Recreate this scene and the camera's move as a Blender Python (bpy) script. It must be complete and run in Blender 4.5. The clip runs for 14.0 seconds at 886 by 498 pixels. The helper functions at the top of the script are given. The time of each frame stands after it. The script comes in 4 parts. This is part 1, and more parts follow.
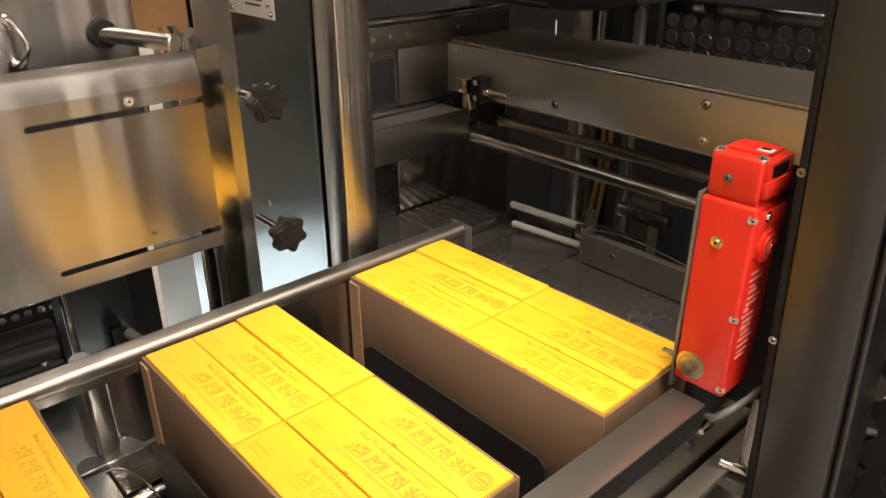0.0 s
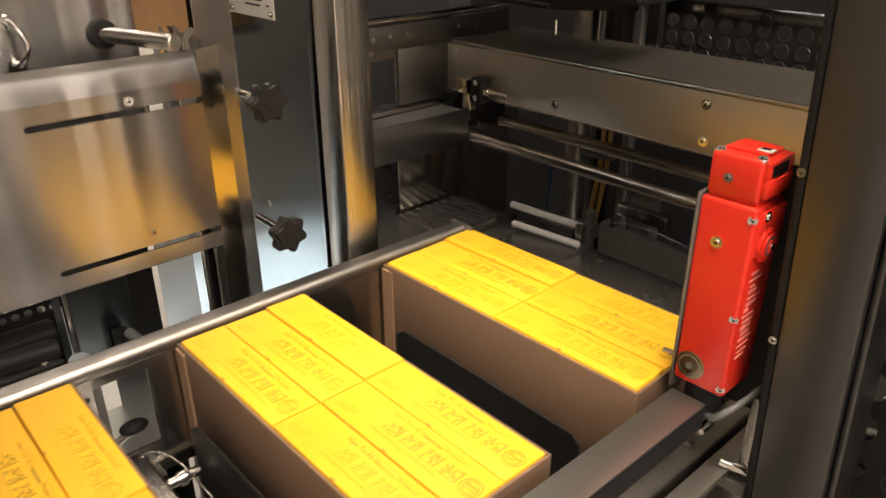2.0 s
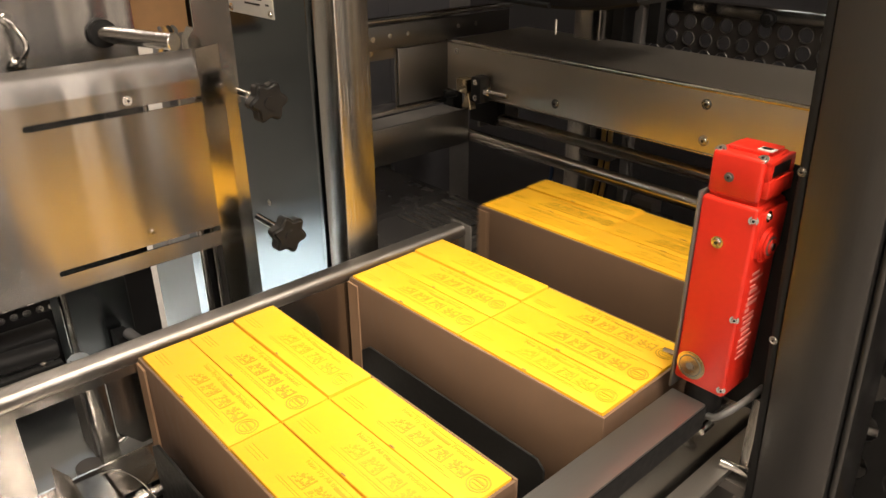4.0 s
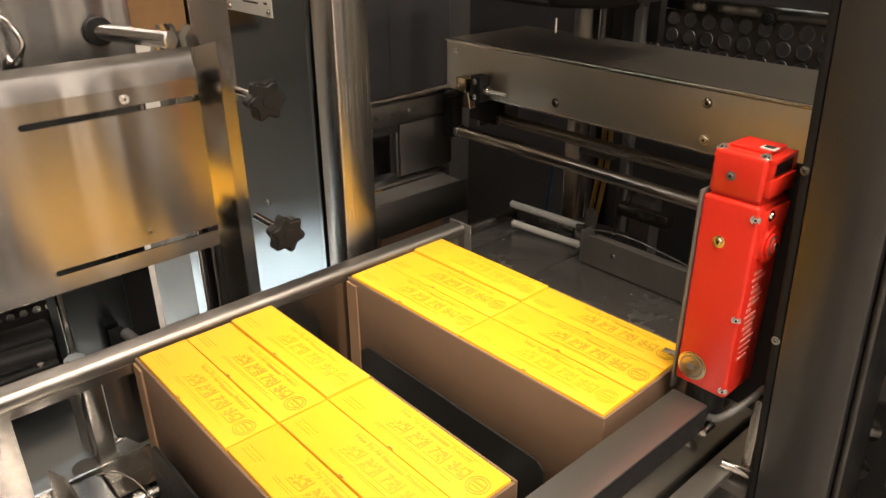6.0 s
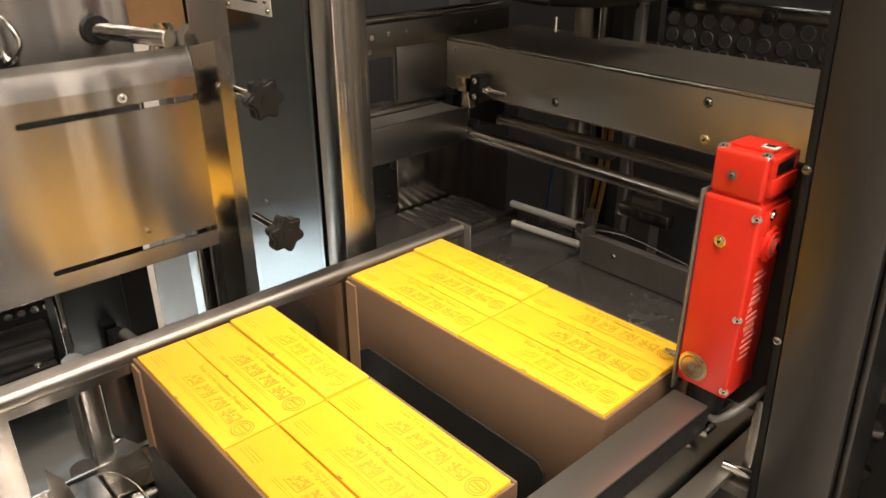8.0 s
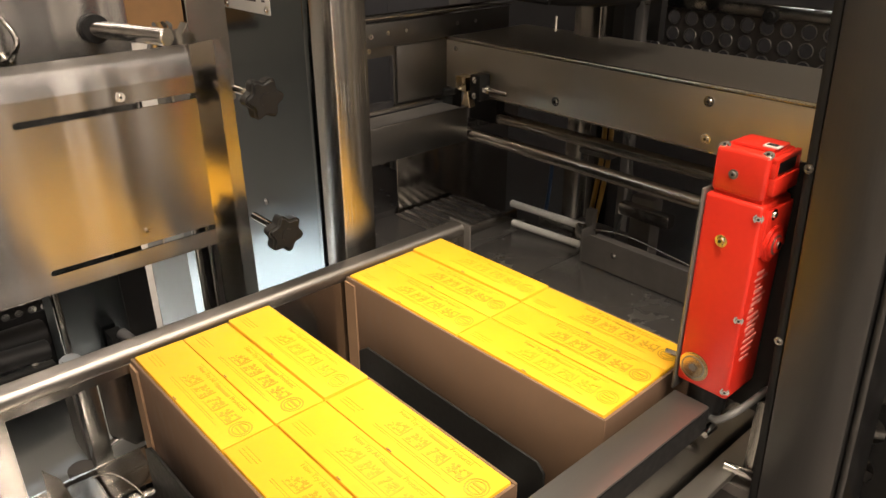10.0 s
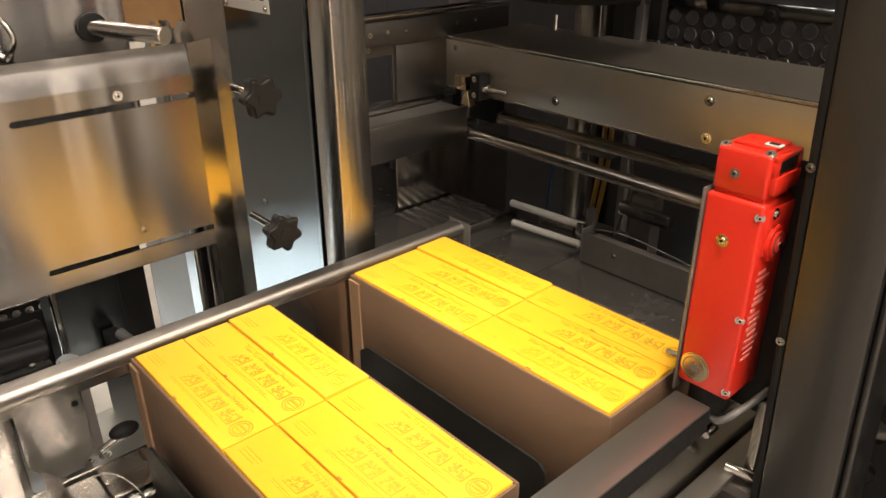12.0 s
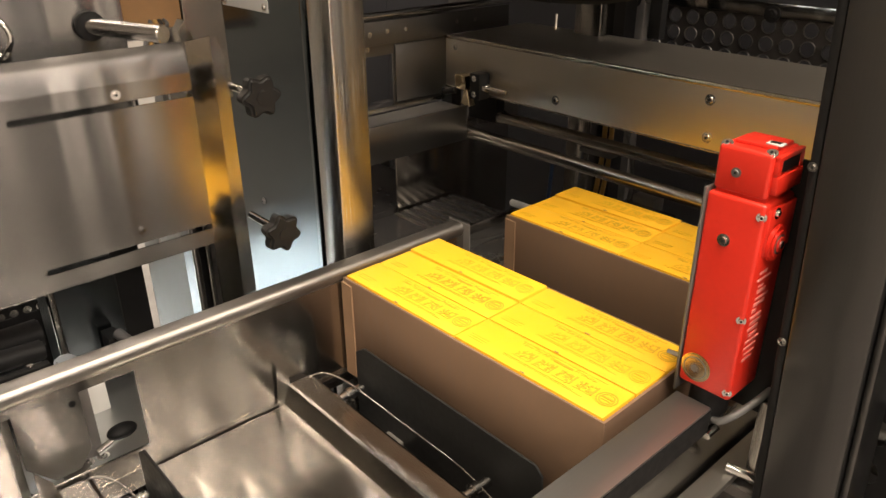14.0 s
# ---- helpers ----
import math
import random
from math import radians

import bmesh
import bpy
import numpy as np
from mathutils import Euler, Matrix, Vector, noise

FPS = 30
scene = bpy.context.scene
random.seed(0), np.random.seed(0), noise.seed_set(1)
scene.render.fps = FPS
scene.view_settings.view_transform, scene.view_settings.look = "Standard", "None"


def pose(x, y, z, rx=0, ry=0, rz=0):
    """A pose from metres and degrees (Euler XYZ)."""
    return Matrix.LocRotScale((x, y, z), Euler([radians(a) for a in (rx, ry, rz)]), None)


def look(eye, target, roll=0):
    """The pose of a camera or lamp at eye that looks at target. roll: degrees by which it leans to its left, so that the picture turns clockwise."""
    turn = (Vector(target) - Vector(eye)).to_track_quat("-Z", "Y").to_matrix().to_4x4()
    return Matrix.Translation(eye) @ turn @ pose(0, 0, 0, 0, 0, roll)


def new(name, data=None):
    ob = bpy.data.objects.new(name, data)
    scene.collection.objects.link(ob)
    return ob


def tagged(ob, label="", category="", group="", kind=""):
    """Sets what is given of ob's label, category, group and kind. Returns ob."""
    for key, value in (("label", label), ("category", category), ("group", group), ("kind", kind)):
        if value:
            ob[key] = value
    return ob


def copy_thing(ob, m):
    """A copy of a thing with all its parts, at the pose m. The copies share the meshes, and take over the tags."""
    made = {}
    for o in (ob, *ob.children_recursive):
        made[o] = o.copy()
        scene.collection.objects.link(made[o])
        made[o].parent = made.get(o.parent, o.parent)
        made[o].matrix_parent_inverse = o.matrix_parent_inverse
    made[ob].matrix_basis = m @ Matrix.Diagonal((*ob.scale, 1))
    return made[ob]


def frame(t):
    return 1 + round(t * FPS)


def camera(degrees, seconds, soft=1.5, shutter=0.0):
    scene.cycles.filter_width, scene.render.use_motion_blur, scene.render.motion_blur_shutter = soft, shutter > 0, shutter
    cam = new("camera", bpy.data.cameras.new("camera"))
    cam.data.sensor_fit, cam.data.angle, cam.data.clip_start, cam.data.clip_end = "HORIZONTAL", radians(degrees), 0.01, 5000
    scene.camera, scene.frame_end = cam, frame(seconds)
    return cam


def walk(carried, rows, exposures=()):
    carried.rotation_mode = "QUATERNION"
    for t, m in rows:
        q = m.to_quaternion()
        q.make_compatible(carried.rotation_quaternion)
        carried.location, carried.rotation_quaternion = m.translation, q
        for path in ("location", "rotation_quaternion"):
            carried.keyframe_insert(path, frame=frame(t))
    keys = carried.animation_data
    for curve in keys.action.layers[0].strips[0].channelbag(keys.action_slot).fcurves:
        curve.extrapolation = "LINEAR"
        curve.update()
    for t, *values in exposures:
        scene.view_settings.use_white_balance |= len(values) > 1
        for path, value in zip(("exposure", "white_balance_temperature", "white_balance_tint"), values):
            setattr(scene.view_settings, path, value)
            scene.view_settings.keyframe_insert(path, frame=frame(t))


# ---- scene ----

# x runs with the conveyor, y across it, z up; the deck is 0.9 m above the floor
cam = camera(61.85, 14.0, shutter=0.5)
EYE, YAW, PITCH, ROLL = Vector((-0.4019, -0.5915, 1.3881)), 47.93, -25.47, -0.2
AIM = Vector((math.cos(radians(YAW)) * math.cos(radians(PITCH)), math.sin(radians(YAW)) * math.cos(radians(PITCH)), math.sin(radians(PITCH))))
DRIFT = Vector((0.674, 0.552, -0.49))
walk(cam, [(t, look(EYE + DRIFT * d, EYE + DRIFT * d + AIM, ROLL)) for t, d in
           ((0, 0), (2.7, 0), (5.5, 0.0058), (8, 0.0103), (10.5, 0.0147), (12, 0.0175), (14, 0.021))],
     exposures=((0, 0), (14, 0)))

# ---- world and light ----
world = bpy.data.worlds.new("hall")
scene.world = world
world.use_nodes = True
world.node_tree.nodes["Background"].inputs[0].default_value = (0.9, 0.95, 1, 1)
world.node_tree.nodes["Background"].inputs[1].default_value = 0.03


def area_lamp(name, at, target, size, size_y, watts, color):
    data = bpy.data.lights.new(name, "AREA")
    data.shape, data.size, data.size_y, data.energy, data.color = "RECTANGLE", size, size_y, watts, color
    ob = new(name, data)
    ob.matrix_world = look(at, target)
    return ob


def spread(lamp, degrees):
    lamp.data.spread = radians(degrees)
    return lamp


# a work light over the conveyor, warm hall lamps on the operator's side, a cool roof light over the floor behind
spread(area_lamp("work_light", (-0.22, -0.5, 2.6), (-0.02, -0.15, 1.0), 0.28, 0.28, 1.6, (1, 0.84, 0.64)), 28)
for x in (-0.95, -0.2, 0.55, 1.3):
    area_lamp("hall_light", (x, -2.3, 3.9), (x, -2.2, 0), 0.24, 1.3, 43, (1, 0.86, 0.72))
# added to brighten the south wall that the feed plate mirrors
area_lamp("hall_light", (-0.4, -5.2, 3.9), (-0.4, -5.6, 0), 3.4, 0.5, 340, (1, 0.87, 0.78))
# added lamp without a known source, brightens the east side and beam
area_lamp("hall_light", (3.2, 2.4, 3.9), (3.2, 2.4, 0), 2.4, 0.5, 220, (1, 0.9, 0.8))
spread(area_lamp("roof_light", (-0.87, 1.66, 3.9), (-0.87, 1.66, 0), 0.5, 0.4, 75, (0.8, 0.93, 1)), 16)
area_lamp("hall_light", (-0.4, 3.6, 3.9), (-0.4, 3.6, 0), 1.6, 0.3, 14, (0.82, 0.93, 1))


# ---- materials ----
def material(name, color, metallic=0.0, rough=0.5, scale=40.0, vary=0.1, bump=0.1, stretch=(1, 1, 1), spec=0.5, emit=0.0, brushed=0.0, uneven=1.0, wave=0.0, along=(1, 1, 0.04)):
    m = bpy.data.materials.new(name)
    m.use_nodes = True
    nt = m.node_tree
    b = nt.nodes["Principled BSDF"]
    b.inputs["Metallic"].default_value = metallic
    b.inputs["Roughness"].default_value = rough
    b.inputs["Specular IOR Level"].default_value = spec
    tc = nt.nodes.new("ShaderNodeTexCoord")
    mp = nt.nodes.new("ShaderNodeMapping")
    mp.inputs["Scale"].default_value = stretch
    nt.links.new(tc.outputs["Object"], mp.inputs["Vector"])
    fine = nt.nodes.new("ShaderNodeTexNoise")
    fine.inputs["Scale"].default_value = scale
    fine.inputs["Detail"].default_value = 4
    nt.links.new(mp.outputs["Vector"], fine.inputs["Vector"])
    coarse = nt.nodes.new("ShaderNodeTexNoise")
    coarse.inputs["Scale"].default_value = 9
    coarse.inputs["Detail"].default_value = 3
    nt.links.new(tc.outputs["Object"], coarse.inputs["Vector"])
    add = nt.nodes.new("ShaderNodeMath")
    add.operation = "ADD"
    nt.links.new(fine.outputs["Fac"], add.inputs[0])
    nt.links.new(coarse.outputs["Fac"], add.inputs[1])
    ramp = nt.nodes.new("ShaderNodeMapRange")
    ramp.inputs["From Min"].default_value, ramp.inputs["From Max"].default_value = 0.6, 1.4
    ramp.inputs["To Min"].default_value, ramp.inputs["To Max"].default_value = 1 - vary, 1 + vary
    nt.links.new(add.outputs[0], ramp.inputs["Value"])
    mul = nt.nodes.new("ShaderNodeMix")
    mul.data_type, mul.blend_type = "RGBA", "MULTIPLY"
    mul.inputs["Factor"].default_value = 1
    mul.inputs["A"].default_value = (*color, 1)
    nt.links.new(ramp.outputs["Result"], mul.inputs["B"])
    nt.links.new(mul.outputs["Result"], b.inputs["Base Color"])
    rr = nt.nodes.new("ShaderNodeMapRange")
    rr.inputs["From Min"].default_value, rr.inputs["From Max"].default_value = 0.6, 1.4
    rr.inputs["To Min"].default_value, rr.inputs["To Max"].default_value = rough * (1 - 0.25 * uneven), min(1, rough * (1 + 0.25 * uneven))
    nt.links.new(add.outputs[0], rr.inputs["Value"])
    nt.links.new(rr.outputs["Result"], b.inputs["Roughness"])
    if bump:
        bp = nt.nodes.new("ShaderNodeBump")
        bp.inputs["Strength"].default_value = bump
        bp.inputs["Distance"].default_value = 0.001
        nt.links.new(fine.outputs["Fac"], bp.inputs["Height"])
        nt.links.new(bp.outputs["Normal"], b.inputs["Normal"])
    if wave:
        # the long shallow dents of thin rolled sheet
        roll = nt.nodes.new("ShaderNodeMapping")
        roll.inputs["Scale"].default_value = along
        nt.links.new(tc.outputs["Object"], roll.inputs["Vector"])
        dent = nt.nodes.new("ShaderNodeTexNoise")
        dent.inputs["Scale"].default_value = 22
        dent.inputs["Detail"].default_value = 1
        nt.links.new(roll.outputs["Vector"], dent.inputs["Vector"])
        sheet = nt.nodes.new("ShaderNodeBump")
        sheet.inputs["Strength"].default_value = 1
        sheet.inputs["Distance"].default_value = wave
        nt.links.new(dent.outputs["Fac"], sheet.inputs["Height"])
        nt.links.new(sheet.outputs["Normal"], b.inputs["Normal"])
    if brushed:
        # a grain that draws reflections out upright on standing sheets
        tan = nt.nodes.new("ShaderNodeTangent")
        tan.direction_type, tan.axis = "RADIAL", "Z"
        nt.links.new(tan.outputs["Tangent"], b.inputs["Tangent"])
        b.inputs["Anisotropic"].default_value = brushed
        b.inputs["Anisotropic Rotation"].default_value = 0.25
    if emit:
        b.inputs["Emission Color"].default_value = (*color, 1)
        b.inputs["Emission Strength"].default_value = emit
    return m


STEEL = material("brushed_steel", (0.5, 0.485, 0.46), 1, 0.24, 300, 0.04, 0.0, (4, 4, 0.015), brushed=0.8, uneven=0.3)
STEEL_X = material("brushed_steel_along", (0.5, 0.48, 0.45), 1, 0.2, 300, 0.04, 0.0, (0.015, 4, 4), brushed=0.8, uneven=0.2, wave=0.003, along=(1, 1, 0.015))
DARK = material("dark_steel", (0.2, 0.19, 0.18), 0.55, 0.42, 50, 0.15, 0.05)
CHROME = material("polished_rod", (0.7, 0.69, 0.67), 1, 0.15, 30, 0.1, 0.02)
CARD = material("cardboard", (0.175, 0.107, 0.065), 0, 0.8, 120, 0.12, 0.15, (1, 1, 0.3))
YELLOW = material("yellow_carton", (0.82, 0.45, 0.02), 0, 0.5, 150, 0.05, 0.03)
CARD_EDGE = material("cardboard_flap", (0.27, 0.165, 0.095), 0, 0.8, 120, 0.12, 0.15, (1, 1, 0.3))
GREY = material("grey_cable", (0.13, 0.13, 0.13), 0, 0.5, 60, 0.1, 0.05)
AMBER = material("amber_hose", (0.5, 0.3, 0.08), 0, 0.4, 60, 0.15, 0.05)
BOARD = material("kraft_board", (0.42, 0.24, 0.11), 0, 0.8, 60, 0.12, 0.1)
PAPER = material("white_label", (0.75, 0.75, 0.72), 0, 0.5, 60, 0.05, 0.02)
BAR = material("label_ink", (0.03, 0.03, 0.03), 0, 0.6, 60, 0.1, 0.02)
RED_INK = material("pale_red_ink", (0.85, 0.28, 0.24), 0, 0.5, 90, 0.1, 0.02)
RED = material("red_plastic", (0.72, 0.03, 0.015), 0, 0.35, 200, 0.05, 0.05)
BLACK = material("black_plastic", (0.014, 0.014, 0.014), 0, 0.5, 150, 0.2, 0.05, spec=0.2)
WHITE = material("white_plastic", (0.7, 0.7, 0.68), 0, 0.4, 90, 0.1, 0.05)
BRASS = material("brass", (0.66, 0.55, 0.38), 1, 0.2, 60, 0.15, 0.05)
FLOOR = material("painted_floor", (0.5, 0.47, 0.43), 0, 0.45, 12, 0.2, 0.1)
WALL = material("hall_wall", (0.62, 0.58, 0.52), 0, 0.8, 6, 0.15, 0.1)



def ink():
    """Print that is darker on some cartons than on others."""
    m = material("carton_ink", (0.5, 0.3, 0.02), 0, 0.45, 300, 0.3, 0.02)
    nt = m.node_tree
    b = nt.nodes["Principled BSDF"]
    info = nt.nodes.new("ShaderNodeObjectInfo")
    mix = nt.nodes.new("ShaderNodeMix")
    mix.data_type = "RGBA"
    mix.inputs["A"].default_value = (0.42, 0.26, 0.015, 1)
    mix.inputs["B"].default_value = (0.69, 0.405, 0.017, 1)
    nt.links.new(info.outputs["Random"], mix.inputs["Factor"])
    nt.links.new(mix.outputs["Result"], b.inputs["Base Color"])
    return m


INK = ink()
STEEL_BEAM = material("satin_beam_steel", (0.6, 0.56, 0.49), 1, 0.43, 300, 0.02, 0.0, (4, 0.015, 4), uneven=0.08)
STEEL_TUBE = material("smooth_steel_tube", (0.38, 0.365, 0.345), 1, 0.38, 300, 0.02, 0.0, (0.015, 4, 4), uneven=0.05)
STEEL_SATIN = material("satin_steel", (0.4, 0.39, 0.37), 1, 0.44, 300, 0.04, 0.0, (0.015, 4, 4), uneven=0.2)
PILLAR = material("dark_paint", (0.05, 0.05, 0.055), 0, 0.6, 8, 0.2, 0.1)
STEEL_PAN = material("brushed_steel_pan", (0.43, 0.41, 0.38), 1, 0.19, 300, 0.05, 0.0, (4, 0.015, 4), uneven=0.15, wave=0.0025, along=(1, 0.012, 1))
STEEL_PLATE = material("brushed_steel_plate", (0.37, 0.365, 0.36), 1, 0.23, 300, 0.05, 0.0, (4, 4, 0.015), brushed=0.92, uneven=0.25, wave=0.0028, along=(1, 1, 0.015))
STEEL_DULL = material("dull_gate_steel", (0.2, 0.195, 0.185), 1, 0.36, 300, 0.03, 0.0, (4, 4, 0.015), uneven=0.15)
STEEL_POST = material("brushed_steel_post", (0.42, 0.41, 0.39), 1, 0.26, 300, 0.04, 0.0, (4, 4, 0.015), brushed=0.9, uneven=0.3, wave=0.0006)
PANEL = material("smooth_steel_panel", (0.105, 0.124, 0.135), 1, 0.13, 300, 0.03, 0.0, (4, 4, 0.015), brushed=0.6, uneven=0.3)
MIRROR = material("polished_steel", (0.5, 0.47, 0.43), 1, 0.17, 30, 0.1, 0.01, brushed=0.3)
TABLE = material("dark_glossy_plate", (0.13, 0.125, 0.12), 0.6, 0.25, 40, 0.12, 0.02)
COOL = material("pale_satin_steel", (0.62, 0.64, 0.65), 1, 0.42, 300, 0.04, 0.0, (0.015, 4, 4), uneven=0.2)
ROD = material("worn_steel_rod", (0.5, 0.46, 0.4), 1, 0.25, 40, 0.04, 0.0, uneven=0.08)
# paler than the guard sheet, so the glint on hole rims is coloured in
RIM = material("rim_glint_steel", (0.36, 0.35, 0.33), 1, 0.35, 90, 0.1, 0.0)
# plain steel; the yellow trays' reflection is put into its base colour
STEEL_GOLD = material("steel_with_gold_reflection", (0.56, 0.45, 0.27), 1, 0.42, 60, 0.15, 0.05)
BLUED = material("dark_blued_steel", (0.13, 0.145, 0.155), 1, 0.25, 300, 0.05, 0.0, (4, 4, 0.015), brushed=0.7, uneven=0.3)
BLUE = material("dark_blue_hose", (0.02, 0.05, 0.12), 0, 0.4, 60, 0.1, 0.05)
DARK_PERF = material("perforated_steel", (0.09, 0.085, 0.08), 0.6, 0.4, 60, 0.15, 0.05)
POST = material("dark_brushed_post", (0.13, 0.128, 0.128), 1, 0.36, 300, 0.05, 0.0, (4, 4, 0.015), brushed=0.6, uneven=0.2)

# ---- mesh tools ----
def mesh_of(bm, name, mat, smooth=30):
    me = bpy.data.meshes.new(name)
    bm.normal_update()
    bm.to_mesh(me)
    bm.free()
    me.materials.append(mat)
    if smooth:
        me.shade_smooth()
        me.set_sharp_from_angle(angle=radians(smooth))
    return me


def part(name, bm, mat, parent, label="", m=None):
    ob = new(name, mesh_of(bm, name, mat))
    ob.parent = parent
    if m is not None:
        ob.matrix_basis = m
    if label:
        ob["label"] = label
    return ob


def thing(name, label, category, group="", at=None, kind=""):
    ob = new(name)
    ob.empty_display_size = 0.05
    if at is not None:
        ob.matrix_basis = at
    return tagged(ob, label, category, group, kind)


def solo(name, bm, mat, label, category, at=None, kind="", group=""):
    ob = new(name, mesh_of(bm, name, mat))
    if at is not None:
        ob.matrix_basis = at
    return tagged(ob, label, category, group, kind)


def box(bm, x0, x1, y0, y1, z0, z1, bevel=0.0, seg=2):
    r = bmesh.ops.create_cube(bm, size=1, matrix=Matrix.Translation(((x0 + x1) / 2, (y0 + y1) / 2, (z0 + z1) / 2)) @ Matrix.Diagonal((abs(x1 - x0), abs(y1 - y0), abs(z1 - z0), 1)))
    if bevel:
        edges = list({e for v in r["verts"] for e in v.link_edges})
        bmesh.ops.bevel(bm, geom=edges, offset=bevel, segments=seg, affect="EDGES", profile=0.5)
    return bm


def boxed(*a, **k):
    return box(bmesh.new(), *a, **k)


def rod(bm, a, b, r, n=20, bevel=0.0):
    a, b = Vector(a), Vector(b)
    q = (b - a).to_track_quat("Z", "Y").to_matrix().to_4x4()
    res = bmesh.ops.create_cone(bm, cap_ends=True, segments=n, radius1=r, radius2=r, depth=(b - a).length, matrix=Matrix.Translation((a + b) / 2) @ q)
    if bevel:
        caps = [e for e in {e for v in res["verts"] for e in v.link_edges} if any(len(f.verts) > 4 for f in e.link_faces)]
        bmesh.ops.bevel(bm, geom=caps, offset=bevel, segments=2, affect="EDGES")
    return bm


def rodded(*a, **k):
    return rod(bmesh.new(), *a, **k)


def prism(bm, outline, axis, d0, d1, bevel=0.0):
    """A flat outline of (u, v) pairs pushed along an axis: x: (y, z), y: (x, z), z: (x, y)."""
    def at(u, v, d):
        return {"x": (d, u, v), "y": (u, d, v), "z": (u, v, d)}[axis]
    lo = [bm.verts.new(at(u, v, d0)) for u, v in outline]
    hi = [bm.verts.new(at(u, v, d1)) for u, v in outline]
    n = len(outline)
    faces = [bm.faces.new(lo[::-1]), bm.faces.new(hi)]
    faces += [bm.faces.new((lo[i], lo[(i + 1) % n], hi[(i + 1) % n], hi[i])) for i in range(n)]
    bmesh.ops.recalc_face_normals(bm, faces=faces)
    if bevel:
        bmesh.ops.bevel(bm, geom=list({e for f in faces for e in f.edges}), offset=bevel, segments=1, affect="EDGES")
    return bm


def tube(name, pts, r, mat, parent=None):
    cu = bpy.data.curves.new(name, "CURVE")
    cu.dimensions, cu.bevel_depth, cu.bevel_resolution, cu.resolution_u = "3D", r, 3, 8
    sp = cu.splines.new("NURBS")
    sp.points.add(len(pts) - 1)
    for p, c in zip(sp.points, pts):
        p.co = (*c, 1)
    sp.use_endpoint_u, sp.order_u = True, 3
    cu.materials.append(mat)
    ob = new(name, cu)
    ob.parent = parent
    return ob


# ---- the hall ----
def hall():
    solo("floor", boxed(-6, 6, -6, 6, -0.1, 0), FLOOR, "grey painted concrete factory floor", "floor", kind="structure")
    for n, b in (("wall_north", (-6, 6, 6, 6.2, 0, 4.2)), ("wall_south", (-6, 6, -6.2, -6, 0, 4.2)), ("wall_east", (6, 6.2, -6.2, 6.2, 0, 4.2)), ("wall_west", (-6.2, -6, -6.2, 6.2, 0, 4.2))):
        solo(n, boxed(*b), WALL, "plain painted factory hall wall", "wall", kind="structure")
    # unseen uprights, added only so the sheet steel mirrors dark bands
    for x, y, w in ((-0.3, -1.75, 0.1), (0.0, -1.8, 0.07), (0.22, -1.9, 0.16), (0.62, -1.85, 0.1), (0.95, -2.0, 0.22), (1.45, -1.9, 0.14), (0.5, -3.4, 0.3), (-1.6, -2.0, 0.2)):
        solo("pillar", boxed(x, x + w, y - 0.2, y, 0, 4.2, bevel=0.01), PILLAR, "unseen dark pillar added to streak the steel reflections", "pillar", kind="structure")
    solo("ceiling", boxed(-6.2, 6.2, -6.2, 6.2, 4.2, 4.4), WALL, "plain factory hall ceiling", "ceiling", kind="structure")


hall()

# ---- conveyor ----
L, W, TOP, DECK, STEP = 0.33, 0.1376, 1.02, 0.9, 0.229


def bolt(parent, at, axis, r=0.0035, mat=None, name="bolt", socket=True):
    """A round-headed socket screw: at its seat, pointing along axis."""
    bm = bmesh.new()
    q = Vector(axis).to_track_quat("Z", "Y").to_matrix().to_4x4()
    bmesh.ops.create_cone(bm, cap_ends=True, segments=16, radius1=r, radius2=r * 0.78, depth=r * 0.7, matrix=Matrix.Translation((0, 0, r * 0.35)))
    bmesh.ops.create_cone(bm, cap_ends=True, segments=16, radius1=r * 1.5, radius2=r * 1.5, depth=r * 0.2, matrix=Matrix.Translation((0, 0, r * 0.1)))
    ob = part(name, bm, mat or CHROME, parent, m=Matrix.Translation(at) @ q)
    if socket:
        bm = bmesh.new()
        bmesh.ops.create_cone(bm, cap_ends=True, segments=6, radius1=r * 0.42, radius2=r * 0.42, depth=r * 0.1, matrix=Matrix.Translation((0, 0, r * 0.73)))
        part("socket", bm, BLACK, ob)
    return ob


